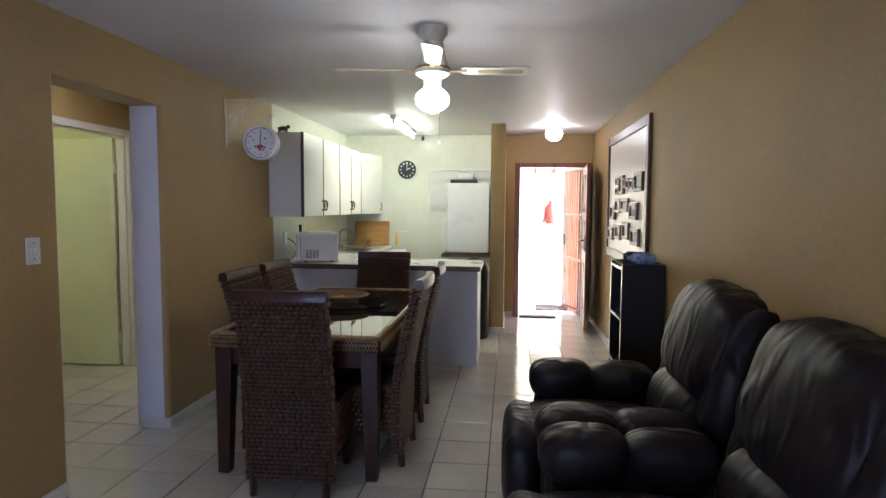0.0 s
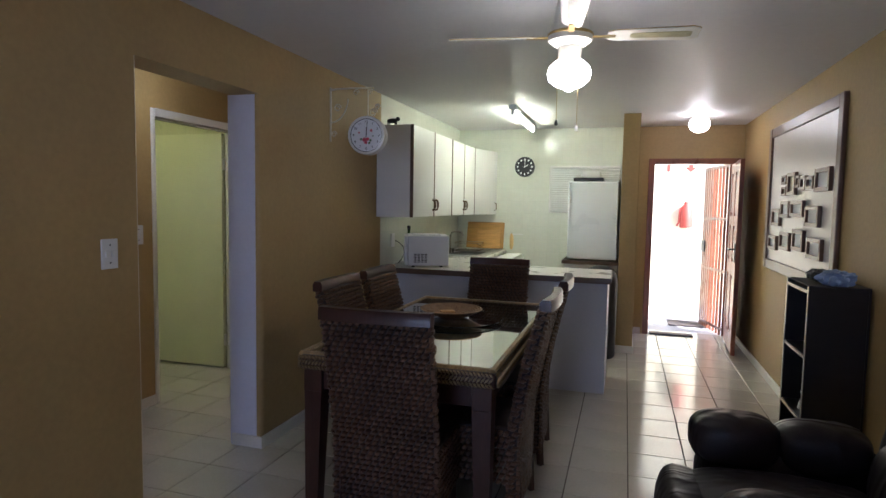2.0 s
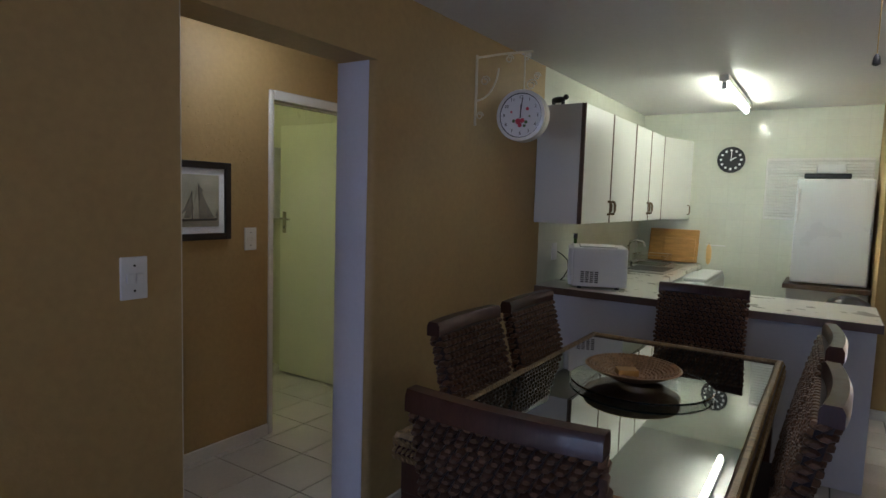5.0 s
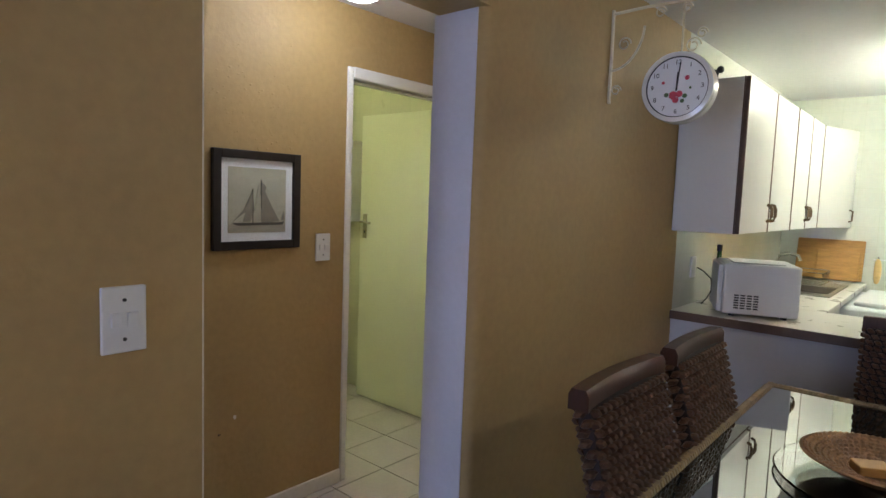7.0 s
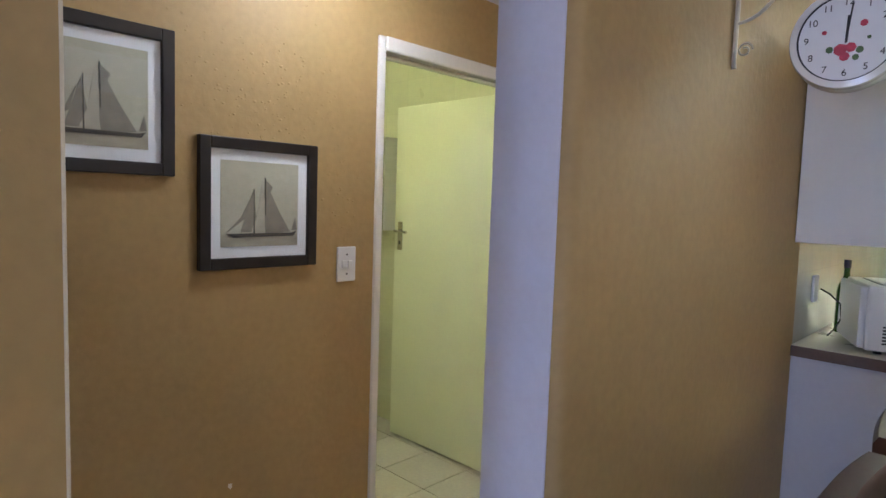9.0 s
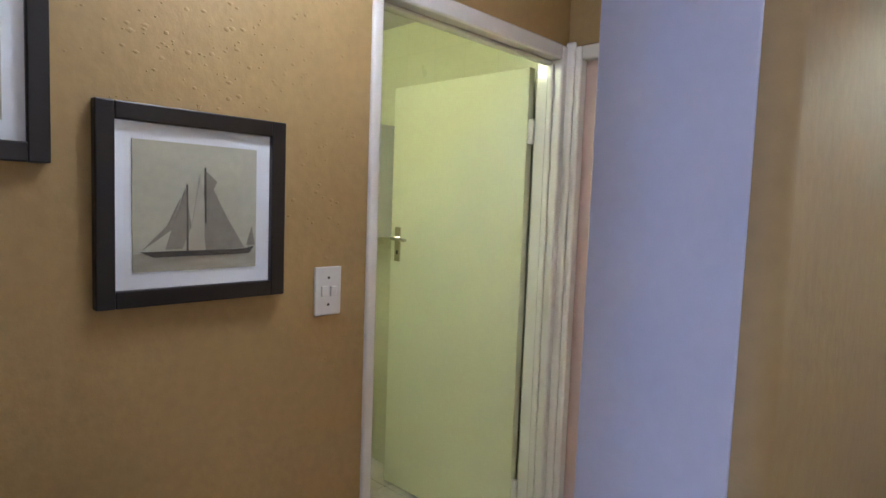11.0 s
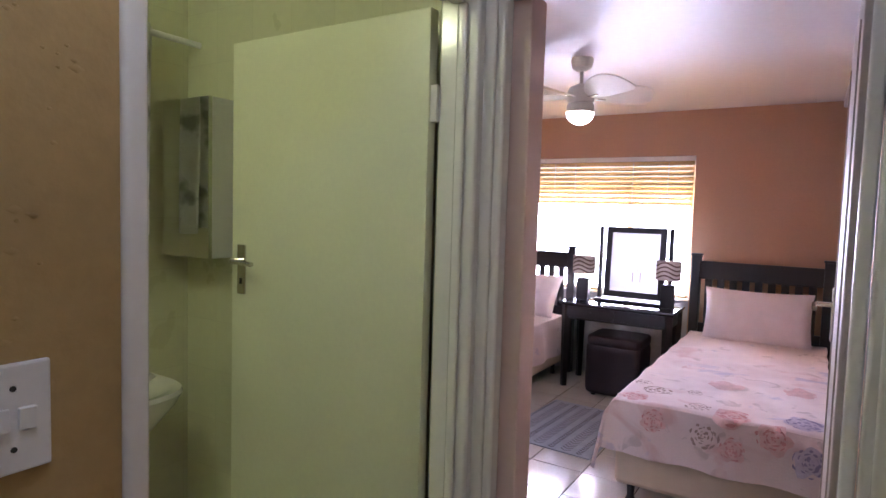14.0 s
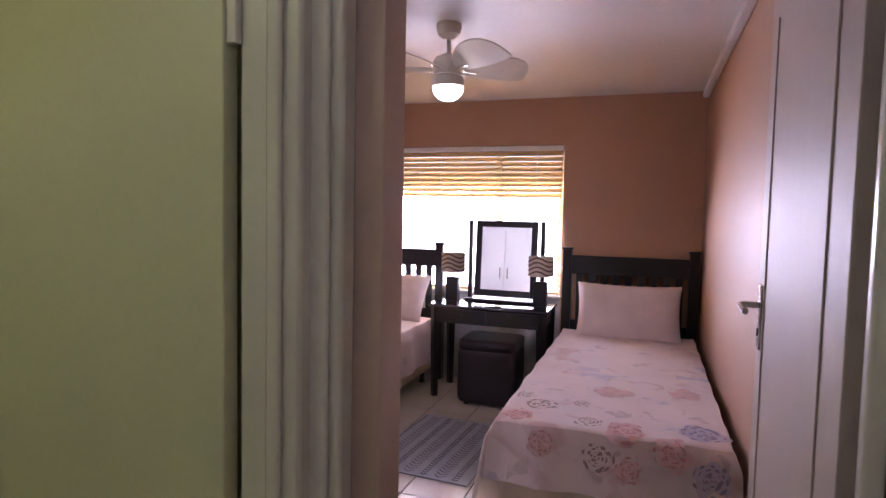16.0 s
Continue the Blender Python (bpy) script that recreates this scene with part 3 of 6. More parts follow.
for z0, z1 in ((0.25, 0.75), (0.95, 1.25), (1.41, 1.79)):
    for y0, y1 in ((0.14, 0.355), (0.515, 0.73)):
        part("panel", leafbox(y0, y1, z0, z1, 0.005, 0.035, 0.009), RED_WOOD, leaf)
hp = part("handle_plate", leafbox(0.79, 0.83, 0.93, 1.12, 0.04, 0.048, 0.002), DARK, leaf, "dark metal lock plate")
part("lever", moved(bm_tube([(0.045, 0.81, 1.06), (0.09, 0.81, 1.06), (0.095, 0.70, 1.06)], 0.009), LM), DARK, hp)

g = thing("security_gate", "red-brown steel bar security gate folded open outside", "gate", Matrix.Translation((0.85, YE + 0.16, 0)) @ Matrix.Rotation(radians(14), 4, "Z"))
for z in (0.06, 0.72, 1.32, 1.92):
    part("cross_bar", bm_box(-0.012, 0, z, 0.012, 0.72, z + 0.03, 0.002), RED_WOOD, g)
for y, wy in ((0.01, 0.02), (0.10, 0.02), (0.19, 0.02), (0.28, 0.02), (0.37, 0.02), (0.45, 0.035), (0.51, 0.04), (0.57, 0.04), (0.63, 0.04), (0.685, 0.035)):
    part("bar", bm_box(-0.014, y, 0.0, 0.014, y + wy, 1.95, 0.003), RED_WOOD, g)
part("lock_box", bm_box(-0.025, 0.62, 0.92, 0.025, 0.72, 1.06, 0.004), DARK, g)

# bedroom window with blind
wd = thing("window_1", "white framed bedroom window above the dressing table", "window", kind="structure")
for x0, x1 in ((WX0, WX0 + 0.05), (-4.07, -4.02), (WX1 - 0.05, WX1)):
    part("window_frame", bm_box(x0, BY1 + 0.09, WZ0, x1, BY1 + 0.13, WZ1, 0.004), GLOSS_WHITE, wd)
for z0, z1 in ((WZ0, WZ0 + 0.05), (WZ1 - 0.05, WZ1)):
    part("window_frame", bm_box(WX0 + 0.05, BY1 + 0.09, z0, WX1 - 0.05, BY1 + 0.13, z1, 0.004), GLOSS_WHITE, wd)
part("window_sill", bm_box(WX0 + 0.001, BY1 - 0.02, WZ0 + 0.001, WX1 - 0.001, BY1 + 0.088, WZ0 + 0.02, 0.004), GLOSS_WHITE, wd)
for x0, x1 in ((WX0 + 0.05, -4.07), (-4.02, WX1 - 0.05)):
    p = part("pane", bm_box(x0, BY1 + 0.107, WZ0 + 0.05, x1, BY1 + 0.111, WZ1 - 0.05), GLASS, wd)
    p.visible_shadow = False
bl = thing("venetian_blind", "honey-coloured wooden venetian blind with slats open", "blind", Matrix.Translation((0, BY1 + 0.045, 0)))
part("headrail", bm_box(WX0 + 0.01, -0.03, WZ1 - 0.045, WX1 - 0.01, 0.03, WZ1 - 0.003, 0.003), GLOSS_WHITE, bl)
sl = bm_box((WX0 + WX1) / 2 - 0.745, -0.024, -0.0015, (WX0 + WX1) / 2 + 0.745, 0.024, 0.0015)
slat_mesh = mesh_of("slat", sl, BLIND)
for k in range(27):
    s = new("slat", slat_mesh)
    s.parent = bl
    s.matrix_basis = Matrix.Translation((0, 0, WZ1 - 0.065 - 0.0425 * k)) @ Matrix.Rotation(radians(57 if k < 9 else 4), 4, "X")
for x in (-4.75, -4.55, -4.02, -3.72):
    part("ladder_cord", bm_box(x - 0.002, -0.027, WZ0 + 0.05, x + 0.002, -0.025, WZ1 - 0.05), GLOSS_WHITE, bl)
part("bottom_rail", bm_box(WX0 + 0.02, -0.024, WZ0 + 0.03, WX1 - 0.02, 0.024, WZ0 + 0.05, 0.003), BLIND, bl)

# rear glazing
wd = thing("window_2", "wide white framed glazed door behind the lounge", "window", kind="structure")
for x0, x1 in ((-1.6, -1.55), (-0.575, -0.525)):
    part("window_frame", bm_box(x0, YB - 0.13, 0, x1, YB - 0.08, 2.05, 0.004), GLOSS_WHITE, wd)
for x0, x1 in ((-1.55, -0.575),):
    part("window_frame", bm_box(x0, YB - 0.13, 1.99, x1, YB - 0.08, 2.05, 0.004), GLOSS_WHITE, wd)
    p = part("pane", bm_box(x0, YB - 0.11, 0.02, x1, YB - 0.105, 1.99), GLASS, wd)
    p.visible_shadow = False

# outside the front door
structure("pavement_walkway", bm_box(-2.2, 9.03, -0.12, 4.5, 11.0, -0.006), CONCRETE, "pale concrete walkway outside the front door", "pavement")
structure("pavement_step", bm_box(-2.2, YE + 0.15, -0.12, 4.5, 9.025, -0.002), CONCRETE, "pale concrete landing outside the front door", "pavement")
structure("wall_outside", bm_box(-1.6, 9.9, -0.02, 4.5, 10.1, 2.9), OUT_WALL, "pale yellow rendered wall across the walkway", "wall")
for nm, a, b in (("doormat", (0.05, YE - 0.01, 0.52, YE + 0.12), "thin dark rubber-backed mat lying on the threshold"), ("doormat", (0.30, 8.35, 0.72, 8.75), "dark coir doormat lying on the outside landing")):
    part_bm = bm_box(a[0], a[1], 0.001, a[2], a[3], 0.014, 0.003)
    tagged(part(nm, part_bm, MATC), b, "doormat")
ext = thing("fire_extinguisher", "red fire extinguisher cover hung on the yellow wall", "extinguisher", Matrix.Translation((0.58, 9.82, 1.17)) @ Matrix.Diagonal((0.85, 0.85, 0.77, 1)))
part("body", bm_lathe([(0, 0), (0.10, 0), (0.105, 0.06), (0.10, 0.32), (0.05, 0.42), (0.045, 0.48), (0, 0.49)], 18), RED, ext)
part("hose", bm_tube([(-0.05, -0.02, 0.42), (-0.11, -0.03, 0.34), (-0.12, -0.03, 0.1), (-0.15, -0.03, 0.03)], 0.015), RED, ext)
part("bracket", bm_box(-0.03, 0.06, 0.2, 0.03, 0.08, 0.3, 0.002), DARK, ext)
for x in (0.32, 0.62):
    sg = thing("wall_sign", "small dark safety pictogram sign on the wall", "sign", Matrix.Translation((x, 9.897, 1.98)), group="safety signs")
    if x < 0.5:
        part("pictogram", bm_poly([(-0.02, 0), (0.02, 0), (0.025, 0.09), (0.01, 0.14), (-0.01, 0.14), (-0.025, 0.09)], -0.004, 0), RED, sg)
    else:
        part("arrow", bm_poly([(-0.08, 0.06), (0, -0.01), (0.08, 0.06), (0.03, 0.06), (0.03, 0.13), (-0.03, 0.13), (-0.03, 0.06)], -0.004, 0), RED, sg)


# ---- dining things ----
def knots(bm, m, width, height, cols, rows, depth=0.015):
    """Rows of fat woven knots over a panel in x, z; outer face towards -y."""
    cw, rh = width / cols, height / rows
    for r in range(rows):
        for c in range(cols):
            x = -width / 2 + (c + 0.5 + (0.2 if r % 2 else -0.2)) * cw
            z = (r + 0.5) * rh
            k = 0.85 + 0.3 * random.random()
            a, h, d = cw * 0.55, rh * 0.47, depth * k
            t = 0.25 * rh
            base = [(-a, -t), (-a * 0.4, h - t * 0.3), (a * 0.5, h), (a, t), (a * 0.4, -h + t * 0.3), (-a * 0.5, -h)]
            vs = [bm.verts.new(m @ Vector((x + px, 0, z + pz))) for px, pz in base]
            mid = [bm.verts.new(m @ Vector((x + px * 0.62, -d, z + pz * 0.6))) for px, pz in base]
            low = [bm.verts.new(m @ Vector((x + px * 0.93, -d * 0.6, z + pz * 0.92))) for px, pz in base]
            for i in range(6):
                j = (i + 1) % 6
                bm.faces.new((vs[i], vs[j], low[j], low[i]))
                bm.faces.new((low[i], low[j], mid[j], mid[i]))
            bm.faces.new(mid)


def woven_chair():
    """A high-backed chair, facing +y, its base centre on the origin."""
    ch = thing("dining_chair", "dark woven high-backed dining chair with wooden top rail", "chair", group="chairs round the table")
    W, D = 0.43, 0.46
    # the back leans towards -y
    def back_y(z):
        return -D / 2 + 0.03 - (0.13 * ((z - 0.42) / 0.62) ** 1.3 if z > 0.42 else 0.0)
    core = bmesh.new()
    zs = [0.075 + 0.925 * i / 14 for i in range(15)]
    rows = []
    for z in zs:
        y = back_y(z)
        rows.append([core.verts.new(p) for p in ((-W / 2, y, z), (W / 2, y, z), (W / 2, y + 0.035, z), (-W / 2, y + 0.035, z))])
    for a, b in zip(rows, rows[1:]):
        for i in range(4):
            core.faces.new((a[i], a[(i + 1) % 4], b[(i + 1) % 4], b[i]))
    core.faces.new(rows[0][::-1])
    core.faces.new(rows[-1])
    bmesh.ops.recalc_face_normals(core, faces=core.faces)
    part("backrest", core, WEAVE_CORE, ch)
    kn = bmesh.new()
    for i, (za, zb) in enumerate(zip(zs, zs[1:])):
        ya, yb = back_y(za), back_y(zb)
        tilt = math.atan2(ya - yb, zb - za)
        m = Matrix.Translation((0, ya, za)) @ Matrix.Rotation(tilt, 4, "X")
        knots(kn, m, W + 0.006, math.hypot(zb - za, ya - yb), 15, 3)
        m = Matrix.Translation((0, ya + 0.035, za)) @ Matrix.Rotation(tilt, 4, "X") @ Matrix.Diagonal((1, -1, 1, 1))
        knots(kn, m, W + 0.006, math.hypot(zb - za, ya - yb), 15, 3)
        for s in (-1, 1):
            m = Matrix.Translation((s * W / 2, ya + 0.0175, za)) @ Matrix.Rotation(tilt, 4, "X") @ Matrix.Rotation(s * math.pi / 2, 4, "Z")
            knots(kn, m, 0.036, math.hypot(zb - za, ya - yb), 1, 3)
    bmesh.ops.recalc_face_normals(kn, faces=kn.faces)
    tagged(part("weave", kn, WEAVE, ch), kind="stuff")
    # curved top rail
    rail = bmesh.new()
    prev = None
    for i in range(13):
        u = -1 + 2 * i / 12
        x, y = u * (W / 2 + 0.012), back_y(1.02) + 0.017 - 0.018 * (1 - u * u)
        ring = [rail.verts.new((x, y + dy, z)) for dy, z in ((-0.026, 0.995), (0.026, 0.995), (0.026, 1.03), (0.018, 1.045), (-0.018, 1.045), (-0.026, 1.03))]
        if prev:
            for k in range(6):
                rail.faces.new((prev[k], prev[(k + 1) % 6], ring[(k + 1) % 6], ring[k]))
        else:
            rail.faces.new(ring)
        prev = ring
    rail.faces.new(prev)
    bmesh.ops.recalc_face_normals(rail, faces=rail.faces)
    part("top_rail", rail, DARK_WOOD, ch, "glossy dark wooden top rail")
    # seat block also takes the core colour with the painted-in shade
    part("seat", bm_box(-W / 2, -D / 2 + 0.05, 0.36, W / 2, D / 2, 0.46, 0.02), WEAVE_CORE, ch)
    sk = bmesh.new()
    knots(sk, Matrix.Translation((0, D / 2, 0.2)) @ Matrix.Diagonal((1, -1, 1, 1)), W, 0.25, 13, 9)
    for s in (-1, 1):
        knots(sk, Matrix.Translation((s * W / 2, 0.03, 0.2)) @ Matrix.Rotation(s * math.pi / 2, 4, "Z"), D - 0.06, 0.25, 14, 9)
    bmesh.ops.recalc_face_normals(sk, faces=sk.faces)
    tagged(part("seat_weave", sk, WEAVE, ch), kind="stuff")
    for sx in (-1, 1):
        for sy in (-1, 1):
            x, y = sx * (W / 2 - 0.03), sy * (D / 2 - 0.03) + (0.02 if sy < 0 else 0)
            part("leg", bm_cyl((x, y - (0.03 if sy < 0 else 0), 0), (x, y, 0.37), 0.019, 0.027, 4), DARK_WOOD, ch)
    return ch


chair = woven_chair()
chair.matrix_basis = pose(-1.165, 2.98, 0, 0, 0, 1.5)
for m in (pose(-1.43, 3.50, 0, 0, 0, -90), pose(-1.43, 4.05, 0, 0, 0, -90), pose(-0.88, 3.37, 0, 0, 0, 90), pose(-0.88, 4.04, 0, 0, 0, 92), pose(-1.16, 4.72, 0, 0, 0, 180)):
    copy_thing(chair, m)

TX0, TX1, TY0, TY1, TZ = -1.655, -0.745, 2.96, 4.72, 0.765
tb = thing("dining_table", "dark wooden dining table with braided cane rim and glass top", "table", Matrix.Translation(((TX0 + TX1) / 2, (TY0 + TY1) / 2, 0)))
hw, hd = (TX1 - TX0) / 2, (TY1 - TY0) / 2
part("tabletop", bm_box(-hw, -hd, TZ - 0.075, hw, hd, TZ - 0.012, 0.008), DARK_WOOD, tb)
part("glass_sheet", bm_box(-hw + 0.03, -hd + 0.03, TZ - 0.011, hw - 0.03, hd - 0.03, TZ, 0.002), TABLE_GLASS, tb, "dark reflective sheet of glass")
br = bmesh.new()


def braid(bm, p, q, out):
    """A plaited edge of slanted strands from p to q; out: the way it faces."""
    p, q, out = Vector(p), Vector(q), Vector(out)
    d = (q - p)
    n = int(d.length / 0.017)
    d.normalize()
    for i in range(n):
        c = p + d * (i + 0.5) * 0.017
        for lane, (up, oz) in enumerate(((0.0, 0.010), (-0.022, 0.013), (-0.044, 0.013))):
            s = 1 if lane % 2 else -1
            c2 = c + Vector((0, 0, up)) + out * (oz - 0.006)
            a, b = d * 0.0115 + Vector((0, 0, 0.0125 * s)), Vector((0, 0, 0.0055)) - d * 0.005 * s
            vs = [bm.verts.new(c2 + v) for v in (-a, -b * 0.8, a, b * 0.8)]
            top = [bm.verts.new(c2 + v * 0.5 + out * 0.008) for v in (-a, -b, a, b)]
            for k in range(4):
                bm.faces.new((vs[k], vs[(k + 1) % 4], top[(k + 1) % 4], top[k]))
            bm.faces.new(top)
        t = c + Vector((0, 0, 0.012)) - out * 0.014
        a, b = d * 0.016 + out * 0.011, out * 0.016 - d * 0.008
        vs = [bm.verts.new(t + v) for v in (-a, -b, a, b)]
        top = [bm.verts.new(t + v * 0.6 + Vector((0, 0, 0.012))) for v in (-a, -b, a, b)]
        for k in range(4):
            bm.faces.new((vs[k], vs[(k + 1) % 4], top[(k + 1) % 4], top[k]))
        bm.faces.new(top)


zb = TZ - 0.016
for p, q, o in (((-hw, -hd, zb), (hw, -hd, zb), (0, -1, 0)), ((hw, -hd, zb), (hw, hd, zb), (1, 0, 0)), ((hw, hd, zb), (-hw, hd, zb), (0, 1, 0)), ((-hw, hd, zb), (-hw, -hd, zb), (-1, 0, 0))):
    braid(br, p, q, o)
bmesh.ops.recalc_face_normals(br, faces=br.faces)
tagged(part("braided_rim", br, BRAID, tb, "golden-brown plaited cane rim"), kind="stuff")
for s in (-1, 1):
    part("apron", bm_box(-hw + 0.1, s * (hd - 0.05) - 0.012, TZ - 0.17, hw - 0.1, s * (hd - 0.05) + 0.012, TZ - 0.076, 0.004), DARK_WOOD, tb)
    part("apron", bm_box(s * (hw - 0.05) - 0.012, -hd + 0.1, TZ - 0.17, s * (hw - 0.05) + 0.012, hd - 0.1, TZ - 0.076, 0.004), DARK_WOOD, tb)
    for t in (-1, 1):
        leg = bmesh.new()
        x, y = s * (hw - 0.06), t * (hd - 0.06)
        bm_box(x - 0.045, y - 0.045, TZ - 0.18, x + 0.045, y + 0.045, TZ - 0.077, 0.005, bm=leg)
        bm_cyl((x + s * 0.01, y + t * 0.01, 0), (x, y, TZ - 0.18), 0.042, 0.060, 4, bm=leg)
        part("leg", leg, DARK_WOOD, tb)
ls = thing("lazy_susan", "round clear glass turntable on the dining table", "turntable", Matrix.Translation((-1.19, 3.93, TZ)))
part("glass_disc", bm_lathe([(0, 0.012), (0.268, 0.012), (0.272, 0.016), (0.268, 0.020), (0, 0.020)], 48), GLASS, ls)
part("bearing", bm_lathe([(0, 0), (0.09, 0), (0.09, 0.0115), (0, 0.0115)], 24), CHROME, ls)
bw = thing("woven_bowl", "shallow woven cane bowl on the glass turntable", "bowl", Matrix.Translation((-1.22, 3.93, TZ + 0.0205)))
part("bowl", bm_lathe([(0, 0.002), (0.07, 0.002), (0.12, 0.02), (0.178, 0.048), (0.184, 0.053), (0.178, 0.056), (0.12, 0.028), (0.06, 0.010), (0, 0.010)], 40), BASKET, bw)
bc = bmesh.new()
for ring in range(9):
    r = 0.055 + ring * 0.0145
    z = 0.010 + max(0, r - 0.06) * 0.37
    n = int(2 * math.pi * r / 0.016)
    for i in range(n):
        a = 2 * math.pi * (i + 0.5 * (ring % 2)) / n
        c = Vector((r * math.cos(a), r * math.sin(a), z + 0.003))
        u, v = Vector((-math.sin(a), math.cos(a), 0)) * 0.0085, Vector((math.cos(a), math.sin(a), 0.37)) * 0.0065
        top = Vector((0, 0, 0.005))
        vs = [bc.verts.new(c + w_) for w_ in (-u, -v, u, v)]
        ts = [bc.verts.new(c + w_ * 0.5 + top) for w_ in (-u, -v, u, v)]
        for k in range(4):
            bc.faces.new((vs[k], vs[(k + 1) % 4], ts[(k + 1) % 4], ts[k]))
        bc.faces.new(ts)
bmesh.ops.recalc_face_normals(bc, faces=bc.faces)
tagged(part("cane_weave", bc, BASKET, bw), kind="stuff")
tagged(part("wooden_block", moved(bm_box(-0.04, -0.03, 0, 0.04, 0.03, 0.025, 0.003), pose(-1.24, 3.92, TZ + 0.036, 0, 0, 30)), BOARD_WOOD), "small pale wooden block lying in the woven bowl", "block")


# ---- living room things ----
def recliner():
    """A wide overstuffed recliner facing -x; base centre on the origin."""
    rc = thing("recliner", "dark brown leather recliner with overstuffed arms and back", "armchair", group="leather recliners")
    part("base", bm_box(-0.36, -0.44, 0.04, 0.42, 0.44, 0.30, 0.04, 3), LEATHER, rc)
    part("seat", bm_cushion(-0.12, 0, 0.37, 0.74, 0.54, 0.26, 3.2, nu=56, nv=28, wrinkle=0.035, seed=2), LEATHER, rc)
    part("footrest", bm_cushion(-0.44, 0, 0.27, 0.20, 0.60, 0.42, 3.5, wrinkle=0.03, seed=5), LEATHER, rc)
    for s in (-1, 1):
        ar = bm_cushion(-0.02, s * 0.375, 0.30, 0.72, 0.20, 0.52, 4, wrinkle=0.02, seed=3 + s)
        part("arm_side", ar, LEATHER, rc)
        pad = bm_cushion(-0.235, s * 0.375, 0.535, 0.33, 0.25, 0.21, 2.8, nu=44, nv=26, wrinkle=0.05, seed=7 + s)
        bm_cushion(0.07, s * 0.375, 0.535, 0.34, 0.245, 0.20, 2.8, nu=44, nv=26, wrinkle=0.055, seed=9 + s, bm=pad)
        part("arm_pad", pad, LEATHER, rc, "puffed leather arm pad with a seam")
    back = Matrix.Translation((0.27, 0, 0.42)) @ Matrix.Rotation(radians(17), 4, "Y")
    part("back_frame", bm_cushion(0.10, 0, 0.30, 0.18, 0.72, 0.72, 4, m=back), LEATHER, rc)
    low = bm_cushion(-0.02, 0, 0.10, 0.26, 0.58, 0.32, 2.6, nu=48, nv=28, wrinkle=0.06, seed=21, m=back)
    part("lumbar_cushion", low, LEATHER, rc)
    hd_ = bm_cushion(0.0, 0, 0.45, 0.30, 0.66, 0.52, 3.2, nu=64, nv=40, wrinkle=0.06, seed=25, m=back)
    part("head_cushion", hd_, LEATHER, rc, "creased puffed head cushion")
    for s in (-1, 1):
        part("side_wing", bm_cushion(0.05, s * 0.31, 0.35, 0.25, 0.20, 0.62, 3.0, nu=40, nv=30, wrinkle=0.06, seed=30 + s, m=back), LEATHER, rc)
    for sx in (-0.28, 0.34):
        for s in (-1, 1):
            part("foot", bm_cyl((sx, s * 0.36, 0), (sx, s * 0.36, 0.045), 0.025, n=10), DARK, rc)
    return rc


rec = recliner()
rec.matrix_basis = pose(0.42, 2.80, 0)
copy_thing(rec, pose(0.42, 1.83, 0))

# bookcase with white edges
bk = thing("bookcase", "black open cube bookcase with pale edges against wall", "bookcase", Matrix.Translation((0.79, 4.25, 0)))
part("back_panel", bm_box(0.125, -0.215, 0, 0.135, 0.215, 1.06), BLACK_WOOD, bk)
for y in (-0.215, 0.195):
    part("side_panel", bm_box(-0.14, y, 0, 0.124, y + 0.02, 1.06, 0.001), BLACK_WOOD, bk)
    part("edging", bm_box(-0.143, y, 0, -0.1405, y + 0.02, 1.06), CHROME, bk, "pale silver edging strip")
for z in (0.03, 0.36, 0.70, 1.04):
    part("shelf", bm_box(-0.14, -0.194, z - 0.018, 0.124, 0.194, z, 0.001), BLACK_WOOD, bk)
    part("edging", bm_box(-0.143, -0.194, z - 0.018, -0.1405, 0.194, z), CHROME, bk)
part("top", bm_box(-0.14, -0.2145, 1.061, 0.134, 0.2145, 1.064), BLACK_WOOD, bk)
tagged(part("ornament", bm_lathe([(0, 0), (0.035, 0), (0.03, 0.03), (0.012, 0.06), (0.025, 0.09), (0.014, 0.12), (0, 0.125)], 14, Matrix.Translation((0.72, 4.25, 0.361))), PLASTIC), "small pale figurine standing on the bookcase shelf", "ornament")
tagged(part("toy_turtle", moved(bm_cushion(0, 0, 0, 0.72, 0.96, 0.42, 2.2, nu=36, nv=20, wrinkle=0.28, seed=3), Matrix.Translation((0.77, 4.30, 1.096)) @ Matrix.Scale(1 / 6, 4)), DARK), "small dark rounded ornament lying on the bookcase", "ornament")
tagged(part("plastic_bag", moved(bm_cushion(0, 0, 0, 0.9, 0.95, 0.5, 2.0, nu=44, nv=26, wrinkle=0.42, seed=9), Matrix.Translation((0.80, 4.12, 1.10)) @ Matrix.Scale(1 / 6, 4)), BLUE), "crumpled pale blue plastic bag on the bookcase", "bag")

